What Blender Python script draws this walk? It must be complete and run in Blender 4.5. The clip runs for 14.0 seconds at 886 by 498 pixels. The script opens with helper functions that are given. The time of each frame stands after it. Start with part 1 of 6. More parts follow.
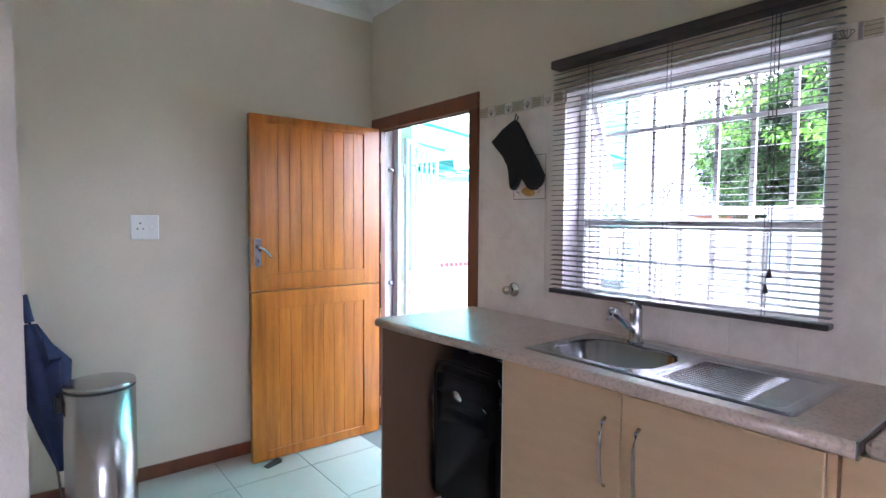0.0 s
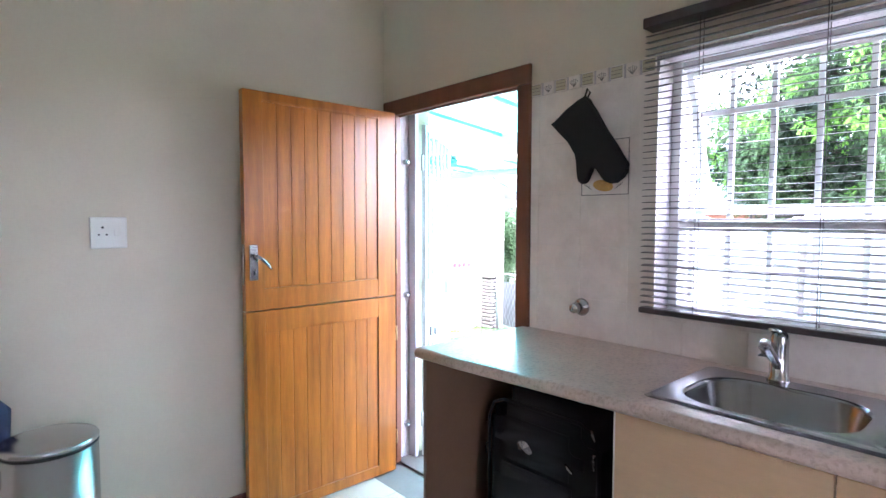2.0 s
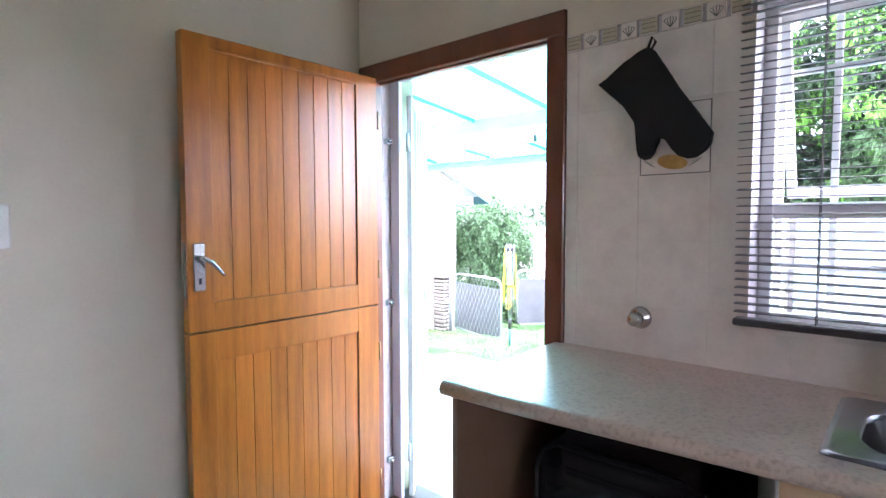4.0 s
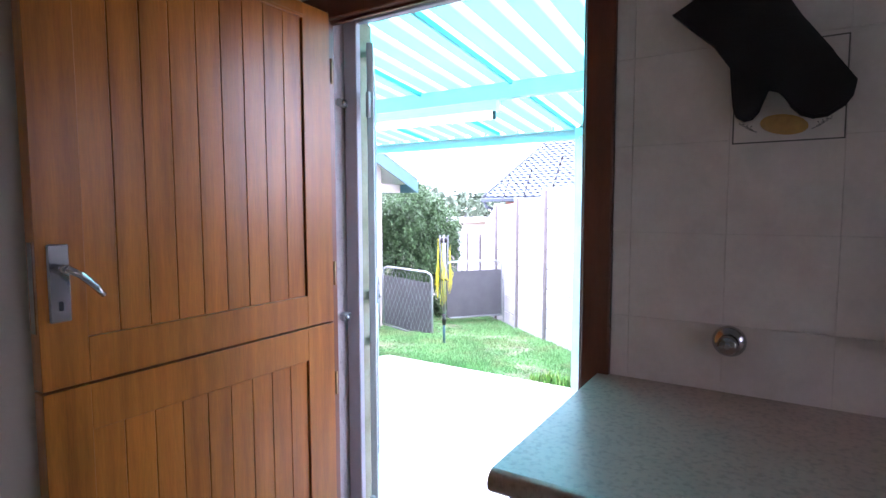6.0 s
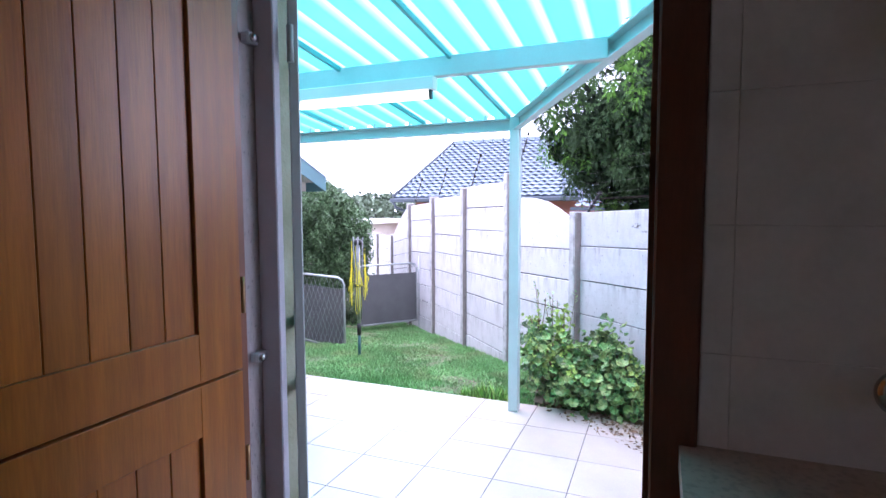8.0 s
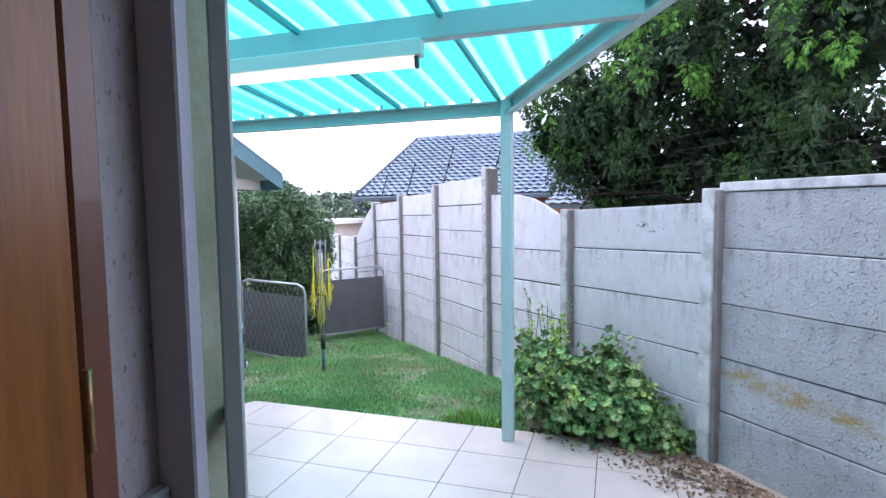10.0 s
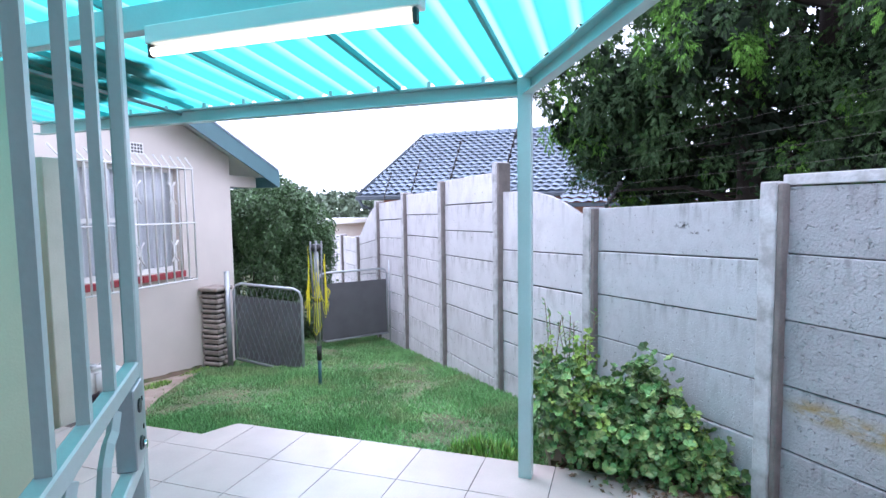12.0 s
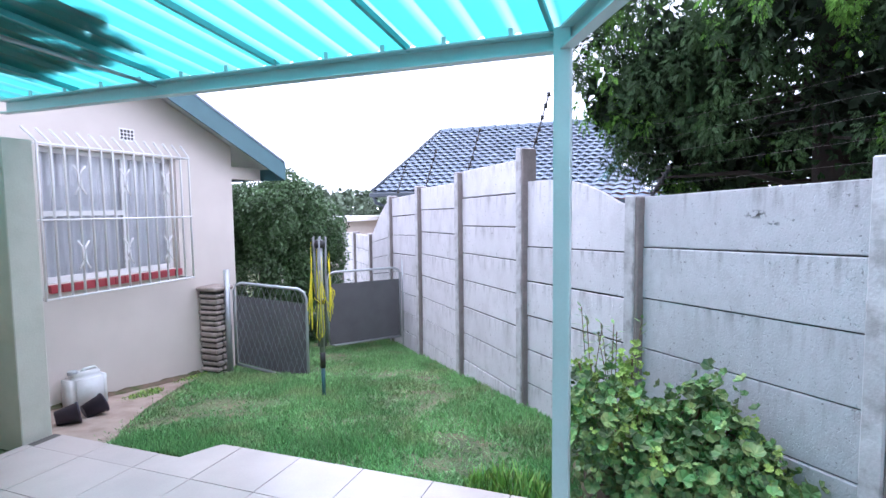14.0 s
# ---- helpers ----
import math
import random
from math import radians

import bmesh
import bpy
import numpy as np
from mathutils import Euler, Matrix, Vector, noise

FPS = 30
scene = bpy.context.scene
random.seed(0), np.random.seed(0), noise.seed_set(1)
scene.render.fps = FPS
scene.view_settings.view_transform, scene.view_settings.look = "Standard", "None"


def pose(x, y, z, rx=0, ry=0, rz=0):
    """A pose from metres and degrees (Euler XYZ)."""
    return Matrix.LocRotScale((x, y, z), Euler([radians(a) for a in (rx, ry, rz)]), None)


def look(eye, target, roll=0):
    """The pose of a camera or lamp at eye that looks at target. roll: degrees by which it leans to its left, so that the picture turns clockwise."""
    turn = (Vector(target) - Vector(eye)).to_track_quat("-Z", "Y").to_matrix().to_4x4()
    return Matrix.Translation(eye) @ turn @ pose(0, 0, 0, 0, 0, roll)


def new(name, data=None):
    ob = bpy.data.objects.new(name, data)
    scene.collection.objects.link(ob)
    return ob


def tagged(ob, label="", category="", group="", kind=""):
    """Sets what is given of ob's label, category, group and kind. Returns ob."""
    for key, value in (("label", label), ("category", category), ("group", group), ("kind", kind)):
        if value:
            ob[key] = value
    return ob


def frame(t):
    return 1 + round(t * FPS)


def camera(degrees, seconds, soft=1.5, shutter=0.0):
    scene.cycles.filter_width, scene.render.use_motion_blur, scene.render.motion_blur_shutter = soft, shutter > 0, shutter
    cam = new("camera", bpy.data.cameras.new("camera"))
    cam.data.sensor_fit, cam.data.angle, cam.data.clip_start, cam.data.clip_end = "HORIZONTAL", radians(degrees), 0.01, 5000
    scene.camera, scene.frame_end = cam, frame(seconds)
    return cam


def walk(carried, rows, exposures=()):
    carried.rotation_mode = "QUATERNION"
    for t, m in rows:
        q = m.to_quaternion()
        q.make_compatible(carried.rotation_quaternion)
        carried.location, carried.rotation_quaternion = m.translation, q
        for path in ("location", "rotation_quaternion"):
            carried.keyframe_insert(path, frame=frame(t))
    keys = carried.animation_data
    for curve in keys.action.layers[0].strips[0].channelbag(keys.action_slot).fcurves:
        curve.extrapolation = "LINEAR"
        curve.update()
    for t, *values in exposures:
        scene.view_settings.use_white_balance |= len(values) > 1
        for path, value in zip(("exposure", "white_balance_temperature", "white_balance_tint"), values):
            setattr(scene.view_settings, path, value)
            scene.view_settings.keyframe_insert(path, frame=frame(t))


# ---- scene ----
cam = camera(79.2, 14.0)
PATH = [
    (0, (0.262, 0.071, 1.439), (1.504, 1.635, 1.33), 0.4),
    (0.5, (0.277, 0.22, 1.444), (1.535, 1.771, 1.328), 0.2),
    (1, (0.306, 0.384, 1.451), (1.581, 1.92, 1.335), 0.2),
    (1.5, (0.324, 0.543, 1.437), (1.63, 2.055, 1.325), 0.2),
    (2, (0.351, 0.711, 1.446), (1.679, 2.203, 1.335), 0.1),
    (2.5, (0.363, 0.857, 1.438), (1.729, 2.314, 1.329), 0.1),
    (3, (0.416, 1.019, 1.42), (1.821, 2.438, 1.321), -0.0),
    (5.5, (0.724, 1.71, 1.402), (2.367, 2.841, 1.249), -0.1),
    (6, (0.827, 1.863, 1.398), (2.514, 2.927, 1.247), -0.1),
    (6.5, (0.924, 1.978, 1.392), (2.655, 2.968, 1.24), 0.0),
    (7, (1.044, 2.109, 1.387), (2.822, 3.013, 1.238), 0.0),
    (7.5, (1.152, 2.222, 1.378), (2.972, 3.037, 1.231), -0.0),
    (8, (1.243, 2.295, 1.364), (3.093, 3.041, 1.219), -0.2),
    (10.5, (1.932, 2.731, 1.367), (3.833, 3.333, 1.215), -0.8),
    (11, (2.054, 2.763, 1.373), (3.953, 3.371, 1.22), -0.8),
    (11.5, (2.181, 2.8, 1.368), (4.077, 3.417, 1.214), -0.8),
    (12, (2.318, 2.836, 1.356), (4.21, 3.468, 1.203), -0.8),
    (12.5, (2.457, 2.886, 1.356), (4.344, 3.53, 1.204), -0.7),
    (13, (2.582, 2.931, 1.34), (4.465, 3.589, 1.191), -0.7),
    (13.5, (2.761, 2.977, 1.307), (4.638, 3.653, 1.154), -0.7),
    (14, (2.887, 3.026, 1.275), (4.758, 3.718, 1.124), -0.7),
]
KELVIN, TINT = 5600, 25
EXPOSURES = [(t, stops, KELVIN, TINT + more) for t, stops, more in ((0.0, 3.35, 0), (1.5, 3.55, 0), (3.0, 3.57, 0), (5.5, 2.5, 6), (6.0, 2.05, 10), (7.0, 1.3, 9), (8.2, 0.8, 8), (10.3, 0.25, -2), (14.0, 0.25, 0))]
walk(cam, [(t, look(eye, target, roll)) for t, eye, target, roll in PATH], EXPOSURES)

# ---- light ----
world = bpy.data.worlds.new("overcast_sky")
scene.world = world
world.use_nodes = True
wn, wl = world.node_tree.nodes, world.node_tree.links
sky = wn.new("ShaderNodeTexSky")
sky.sky_type, sky.sun_disc = "NISHITA", False
sky.sun_elevation, sky.sun_rotation, sky.dust_density = radians(55), radians(200), 4.0
cloud = wn.new("ShaderNodeMix")
cloud.data_type = "RGBA"
cloud.inputs["Factor"].default_value = 0.8
cloud.inputs["B"].default_value = (21.0, 21.6, 22.8, 1)
wl.new(sky.outputs[0], cloud.inputs["A"])
wl.new(cloud.outputs["Result"], wn["Background"].inputs["Color"])
wn["Background"].inputs["Strength"].default_value = 0.15
sun = new("sun", bpy.data.lights.new("sun", "SUN"))
sun.data.energy, sun.data.angle, sun.data.color = 0.8, radians(25), (1.0, 0.96, 0.9)
sun.rotation_euler = (radians(35), 0, radians(160))


# ---- materials ----
def material(name, colour, rough=0.6, metal=0.0, vary=0.15, scale=4.0, grain=90.0, bump=0.1, blotch=None,
             blotch_amount=0.5, stretch=(1, 1, 1), spec=0.5, island=0.0, piece=0.0, coat=0.0, blotch_scale=1.7, blotch_from=(0.45, 0.65),
             pits=0.0, pit_scale=90.0, depth=0.004):
    """A procedural surface: base colour that varies at a broad and a fine scale, with fine relief."""
    m = bpy.data.materials.new(name)
    m.use_nodes = True
    n, l = m.node_tree.nodes, m.node_tree.links
    b = n["Principled BSDF"]
    b.inputs["Roughness"].default_value, b.inputs["Metallic"].default_value = rough, metal
    b.inputs["Specular IOR Level"].default_value = spec
    b.inputs["Coat Weight"].default_value = coat
    geo = n.new("ShaderNodeNewGeometry")
    mp = n.new("ShaderNodeMapping")
    mp.inputs["Scale"].default_value = stretch
    l.new(geo.outputs["Position"], mp.inputs["Vector"])
    broad, fine = n.new("ShaderNodeTexNoise"), n.new("ShaderNodeTexNoise")
    broad.inputs["Scale"].default_value, broad.inputs["Detail"].default_value = scale, 5
    fine.inputs["Scale"].default_value, fine.inputs["Detail"].default_value = grain, 3
    for t in (broad, fine):
        l.new(mp.outputs[0], t.inputs["Vector"])
    add = n.new("ShaderNodeMath")
    add.operation = "MULTIPLY_ADD"
    add.inputs[1].default_value = 0.4
    l.new(fine.outputs["Fac"], add.inputs[0])
    l.new(broad.outputs["Fac"], add.inputs[2])
    rng = n.new("ShaderNodeMapRange")
    rng.inputs["From Min"].default_value, rng.inputs["From Max"].default_value = 0.4, 1.0
    rng.inputs["To Min"].default_value, rng.inputs["To Max"].default_value = 1 - vary, 1 + vary
    l.new(add.outputs[0], rng.inputs["Value"])
    value = rng.outputs[0]
    for amount, node, sock in ((island, geo, "Random Per Island"), (piece, n.new("ShaderNodeObjectInfo"), "Random")):
        if amount:
            r2 = n.new("ShaderNodeMapRange")
            r2.inputs["To Min"].default_value, r2.inputs["To Max"].default_value = 1 - amount, 1 + amount
            l.new(node.outputs[sock], r2.inputs["Value"])
            mul = n.new("ShaderNodeMath")
            mul.operation = "MULTIPLY"
            l.new(value, mul.inputs[0]), l.new(r2.outputs[0], mul.inputs[1])
            value = mul.outputs[0]
    base = n.new("ShaderNodeMix")
    base.data_type = "RGBA"
    base.inputs["A"].default_value = (*colour, 1)
    base.inputs["B"].default_value = (*(blotch or colour), 1)
    base.inputs["Factor"].default_value = 0
    if blotch:
        bl = n.new("ShaderNodeTexNoise")
        bl.inputs["Scale"].default_value, bl.inputs["Detail"].default_value = scale * blotch_scale, 6
        l.new(mp.outputs[0], bl.inputs["Vector"])
        r3 = n.new("ShaderNodeMapRange")
        r3.inputs["From Min"].default_value, r3.inputs["From Max"].default_value = blotch_from
        r3.inputs["To Max"].default_value = blotch_amount
        l.new(bl.outputs["Fac"], r3.inputs["Value"])
        l.new(r3.outputs[0], base.inputs["Factor"])
    hsv = n.new("ShaderNodeHueSaturation")
    l.new(base.outputs["Result"], hsv.inputs["Color"])
    l.new(value, hsv.inputs["Value"])
    l.new(hsv.outputs[0], b.inputs["Base Color"])
    if bump:
        bp = n.new("ShaderNodeBump")
        bp.inputs["Strength"].default_value, bp.inputs["Distance"].default_value = bump, depth
        height = fine.outputs["Fac"]
        if pits:
            pn = n.new("ShaderNodeTexNoise")
            pn.inputs["Scale"].default_value, pn.inputs["Detail"].default_value = pit_scale, 2
            l.new(mp.outputs[0], pn.inputs["Vector"])
            pr = n.new("ShaderNodeMapRange")
            pr.inputs["From Min"].default_value, pr.inputs["From Max"].default_value = 0.62, 0.68
            pr.inputs["To Min"].default_value, pr.inputs["To Max"].default_value = 0, -pits
            l.new(pn.outputs["Fac"], pr.inputs["Value"])
            plus = n.new("ShaderNodeMath")
            l.new(fine.outputs["Fac"], plus.inputs[0]), l.new(pr.outputs[0], plus.inputs[1])
            height = plus.outputs[0]
        l.new(height, bp.inputs["Height"])
        l.new(bp.outputs[0], b.inputs["Normal"])
    return m


cream = material("cream_wall_paint", (0.67, 0.60, 0.485), 0.75, vary=0.05, scale=1.2, bump=0.15, blotch=(0.58, 0.515, 0.42), blotch_amount=0.35)
tile_white = material("cream_wall_tile", (0.80, 0.725, 0.66), 0.26, vary=0.08, scale=7, bump=0.03, piece=0.012, blotch=(0.68, 0.60, 0.53), blotch_amount=0.5)
grout = material("tile_grout", (0.74, 0.67, 0.61), 0.8)
ceiling_white = material("ceiling_paint", (0.8, 0.8, 0.78), 0.8, vary=0.03)
pine = material("varnished_orange_pine", (0.42, 0.14, 0.017), 0.30, vary=0.38, scale=3, grain=34, bump=0.05, stretch=(9, 9, 0.6), piece=0.10, spec=0.45, blotch=(0.34, 0.098, 0.013), blotch_amount=0.5, blotch_scale=1.3)
meranti = material("dark_meranti", (0.155, 0.05, 0.022), 0.35, vary=0.3, scale=3, grain=30, bump=0.06, stretch=(6, 6, 1), coat=0.2)
floor_tile = material("glazed_floor_tile", (0.52, 0.485, 0.43), 0.18, vary=0.05, scale=3, bump=0.02, piece=0.04)
dark_grout = material("dark_grout", (0.16, 0.15, 0.14), 0.9)
# near-black, so the shadow lines in the joints lie in the colour
joint_shade = material("joint_shade", (0.045, 0.042, 0.04), 0.95)
worktop_mat = material("speckled_laminate", (0.55, 0.42, 0.34), 0.3, vary=0.10, scale=14, grain=160, bump=0.03, blotch=(0.32, 0.23, 0.18), blotch_amount=0.55, blotch_scale=6, blotch_from=(0.48, 0.66))
cabinet_mat = material("beige_laminate", (0.60, 0.40, 0.24), 0.4, vary=0.06, scale=6, grain=60, bump=0.02, stretch=(1, 1, 5))
brown_board = material("brown_board", (0.16, 0.095, 0.06), 0.5, vary=0.1)
steel = material("brushed_steel", (0.50, 0.50, 0.505), 0.25, 1.0, vary=0.05, grain=200, bump=0.02)
sink_steel = material("sink_steel", (0.34, 0.345, 0.355), 0.22, 1.0, vary=0.08, grain=250, bump=0.03)
brass = material("dull_brass", (0.42, 0.26, 0.12), 0.35, 0.9, vary=0.1)
chrome = material("chrome", (0.50, 0.50, 0.51), 0.15, 1.0, vary=0.02, bump=0)
black_cloth = material("black_cloth", (0.012, 0.012, 0.014), 0.9, vary=0.2, bump=0.3, grain=400)
black_plastic = material("black_plastic", (0.02, 0.02, 0.02), 0.4, vary=0.1)
navy = material("navy_nylon", (0.02, 0.03, 0.10), 0.55, vary=0.3, scale=20, bump=0.3)
white_plastic = material("white_plastic", (0.78, 0.77, 0.74), 0.35, vary=0.03)
milky_plastic = material("milky_white_plastic", (0.66, 0.67, 0.66), 0.4, vary=0.06, scale=5, blotch=(0.48, 0.47, 0.42), blotch_amount=0.4)
pot_plastic = material("dull_purple_black_plastic", (0.035, 0.028, 0.045), 0.4, vary=0.2)
slat_mat = material("dark_blind_slat", (0.045, 0.034, 0.036), 0.4, vary=0.1)
white_paint = material("white_gloss_paint", (0.78, 0.78, 0.77), 0.35, vary=0.04)
reveal_mat = material("speckled_plaster", (0.47, 0.43, 0.44), 0.85, vary=0.1, bump=0.6, grain=60, blotch=(0.16, 0.16, 0.17), blotch_amount=0.7, scale=30, blotch_scale=5, blotch_from=(0.60, 0.66), stretch=(1, 1, 0.4))
gate_paint = material("pale_green_gate_paint", (0.43, 0.485, 0.475), 0.4, vary=0.08)
pergola_paint = material("aqua_steel_paint", (0.47, 0.61, 0.61), 0.4, vary=0.08, scale=3)
rafter_paint = material("turquoise_angle_iron_paint", (0.10, 0.40, 0.40), 0.45, vary=0.1)
patio_tile = material("patio_tile", (0.64, 0.535, 0.495), 0.24, vary=0.10, scale=2, bump=0.04, piece=0.03, blotch=(0.52, 0.44, 0.40), blotch_amount=0.3)
patio_grout = material("patio_grout", (0.13, 0.11, 0.10), 0.9)
RUST, MOSS = (0.36, 0.27, 0.13), (0.055, 0.05, 0.045)
SPOTS = [((5.40, 1.87, 0.30), 0.22, RUST, (9.0, (1, 1, 2.5), 0.38, 0.55)), ((5.20, 1.70, 0.28), 0.25, RUST, (9.0, (1, 1, 2.5), 0.36, 0.55)), ((4.98, 1.50, 0.24), 0.22, RUST, (9.0, (1, 1, 2.5), 0.42, 0.58)),
         ((6.055, 2.454, 1.225), 0.085, MOSS, (45.0, (1, 1, 1), 0.46, 0.52)), ((5.98, 2.389, 1.18), 0.05, MOSS, (55.0, (1, 1, 1), 0.48, 0.53))]


def weather(m, spots=()):
    """Dirt washed down from the upper edge of each panel, and single stains: (centre, radius, colour, cut)."""
    n, l = m.node_tree.nodes, m.node_tree.links
    b = n["Principled BSDF"]
    source = b.inputs["Base Color"].links[0].from_socket
    geo, tc, sep = n.new("ShaderNodeNewGeometry"), n.new("ShaderNodeTexCoord"), n.new("ShaderNodeSeparateXYZ")
    l.new(tc.outputs["Generated"], sep.inputs[0])

    def grain(scale, stretch, lo, hi):
        mp, tx, rg = n.new("ShaderNodeMapping"), n.new("ShaderNodeTexNoise"), n.new("ShaderNodeMapRange")
        mp.inputs["Scale"].default_value = stretch
        tx.inputs["Scale"].default_value, tx.inputs["Detail"].default_value = scale, 6
        rg.inputs["From Min"].default_value, rg.inputs["From Max"].default_value = lo, hi
        l.new(geo.outputs["Position"], mp.inputs["Vector"]), l.new(mp.outputs[0], tx.inputs["Vector"]), l.new(tx.outputs["Fac"], rg.inputs["Value"])
        return rg.outputs[0]

    def times(a, c):
        q = n.new("ShaderNodeMath")
        q.operation = "MULTIPLY"
        l.new(a, q.inputs[0])
        if isinstance(c, float):
            q.inputs[1].default_value = c
        else:
            l.new(c, q.inputs[1])
        return q.outputs[0]

    def over(colour, factor):
        nonlocal source
        mx = n.new("ShaderNodeMix")
        mx.data_type = "RGBA"
        l.new(source, mx.inputs["A"])
        mx.inputs["B"].default_value = (*colour, 1)
        l.new(factor, mx.inputs["Factor"])
        source = mx.outputs["Result"]
    rise = n.new("ShaderNodeMapRange")
    rise.inputs["From Min"].default_value, rise.inputs["From Max"].default_value = 0.45, 1.0
    l.new(sep.outputs["Z"], rise.inputs["Value"])
    over((0.13, 0.12, 0.115), times(times(rise.outputs[0], grain(7.0, (3, 3, 0.5), 0.50, 0.72)), 0.6))
    over((0.08, 0.075, 0.07), times(grain(42.0, (1, 1, 1), 0.655, 0.71), 0.6))
    for centre, radius, colour, cut in spots:
        d, rg = n.new("ShaderNodeVectorMath"), n.new("ShaderNodeMapRange")
        d.operation = "DISTANCE"
        sc = n.new("ShaderNodeVectorMath")
        sc.operation = "MULTIPLY"
        sc.inputs[1].default_value = (1, 1, 3)
        l.new(geo.outputs["Position"], sc.inputs[0]), l.new(sc.outputs[0], d.inputs[0])
        d.inputs[1].default_value = (centre[0], centre[1], 3 * centre[2])
        rg.inputs["From Min"].default_value, rg.inputs["From Max"].default_value = radius, radius * 0.3
        l.new(d.outputs["Value"], rg.inputs["Value"])
        over(colour, times(rg.outputs[0], grain(*cut)))
    l.new(source, b.inputs["Base Color"])
    return m


concrete = weather(material("whitewashed_concrete", (0.66, 0.64, 0.66), 0.9, vary=0.10, scale=2.5, grain=110, bump=0.6, piece=0.05, blotch=(0.42, 0.40, 0.40), blotch_amount=0.45, blotch_from=(0.50, 0.75), blotch_scale=2.5, stretch=(1, 1, 0.6), pits=1.4, pit_scale=45, depth=0.005))
concrete_bare = weather(material("bare_grey_concrete", (0.44, 0.44, 0.46), 0.93, vary=0.12, scale=2.5, grain=70, bump=1.0, piece=0.08, blotch=(0.34, 0.33, 0.34), blotch_amount=0.5, blotch_scale=4, pits=1.2, pit_scale=32, depth=0.006), SPOTS)
concrete_near = weather(material("rough_grey_concrete", (0.535, 0.535, 0.555), 0.92, vary=0.09, scale=2.5, grain=90, bump=0.7, piece=0.04, blotch=(0.42, 0.42, 0.435), blotch_amount=0.4, blotch_from=(0.46, 0.66), blotch_scale=5, stretch=(1, 1, 0.8), pits=0.9, pit_scale=60, depth=0.005),
                        SPOTS)
concrete_post = material("grey_concrete_post", (0.56, 0.55, 0.56), 0.9, vary=0.2, scale=6, grain=60, bump=0.8, piece=0.06, blotch=(0.2, 0.18, 0.17), blotch_amount=0.5)
# brown stain, and the posts' shaded side painted in the same dark colour
stained_shaded_post = material("stained_and_shaded_concrete", (0.205, 0.18, 0.17), 0.95, vary=0.3, scale=8, grain=60, bump=0.8)
tube_lit = bpy.data.materials.new("lit_fluorescent_tube")
tube_lit.use_nodes = True
tube_lit.node_tree.nodes["Principled BSDF"].inputs["Emission Color"].default_value = (1.0, 0.87, 0.60, 1)
tube_lit.node_tree.nodes["Principled BSDF"].inputs["Emission Strength"].default_value = 2.6
soil = material("soil", (0.16, 0.115, 0.08), 0.95, vary=0.3, scale=3, bump=0.8, blotch=(0.05, 0.09, 0.02), blotch_amount=0.8)
lawn_mat = material("lawn_soil", (0.14, 0.17, 0.08), 0.95, vary=0.45, scale=2.5, grain=60, bump=1.0, depth=0.02, blotch=(0.24, 0.19, 0.12), blotch_amount=0.7, blotch_from=(0.52, 0.62))
sand = material("sandy_soil", (0.42, 0.33, 0.27), 0.95, vary=0.15, scale=4, bump=0.8, blotch=(0.30, 0.22, 0.17), blotch_amount=0.6)
house_wall = material("pale_pink_plaster", (0.60, 0.545, 0.49), 0.85, vary=0.04, bump=0.25)
yellow_wall = material("yellow_green_plaster", (0.50, 0.51, 0.37), 0.85, vary=0.06, bump=0.25)
# the outer walls' yellow-green, darkened to carry the doorway's shade
reveal_out = material("shaded_green_plaster", (0.31, 0.32, 0.235), 0.9, vary=0.12, bump=0.3, blotch=(0.17, 0.18, 0.10), blotch_amount=0.6)
# white paint of the steel posts, greyed for the shade in the doorway
steel_paint = material("shaded_white_paint", (0.50, 0.50, 0.56), 0.45, vary=0.08)
cream_out = material("pale_cream_plaster", (0.58, 0.55, 0.47), 0.85, vary=0.06, bump=0.3, blotch=(0.48, 0.47, 0.38), blotch_amount=0.4)
fascia_mat = material("teal_fascia", (0.045, 0.13, 0.145), 0.45, vary=0.1)
gutter_mat = material("dark_slate_gutter", (0.045, 0.06, 0.075), 0.45, vary=0.1)
roof_tile_mat = material("slate_blue_roof_tile", (0.17, 0.215, 0.27), 0.45, vary=0.15, scale=2, bump=0.2, island=0.15)
brick_mat = material("red_brick", (0.30, 0.13, 0.09), 0.85, vary=0.2)
stone_mat = material("pier_stone", (0.30, 0.255, 0.225), 0.85, vary=0.3, scale=10, bump=0.6, piece=0.25)
arm_metal = material("weathered_aluminium", (0.20, 0.21, 0.22), 0.55, 0.3, vary=0.2)
galv = material("galvanised_steel", (0.42, 0.45, 0.47), 0.4, 0.6, vary=0.12)
shade_cloth = material("grey_shade_cloth", (0.105, 0.105, 0.11), 0.9, vary=0.15, bump=0.5, grain=200)
red_sill = material("red_sill_paint", (0.36, 0.05, 0.06), 0.4, vary=0.15)
curtain = material("white_net_curtain", (0.86, 0.90, 0.95), 0.9, vary=0.12, scale=3, stretch=(12, 12, 1))
yellow_cord = material("yellow_cord", (0.85, 0.75, 0.03), 0.5, vary=0.1)
bark = material("bark", (0.03, 0.022, 0.018), 0.95, vary=0.3, scale=8, bump=1.0, stretch=(3, 3, 1))
# near-black green: the shade inside the crown is put into the leaf colour
leaf_dark = material("shade_toned_conifer_foliage", (0.018, 0.030, 0.016), 0.8, vary=0.3, scale=1.2, bump=0, island=0.5, blotch=(0.022, 0.052, 0.014), blotch_amount=0.7, spec=0.2)
leaf_bright = material("bright_conifer_foliage", (0.10, 0.235, 0.03), 0.7, vary=0.3, scale=2, bump=0, island=0.45, spec=0.2)
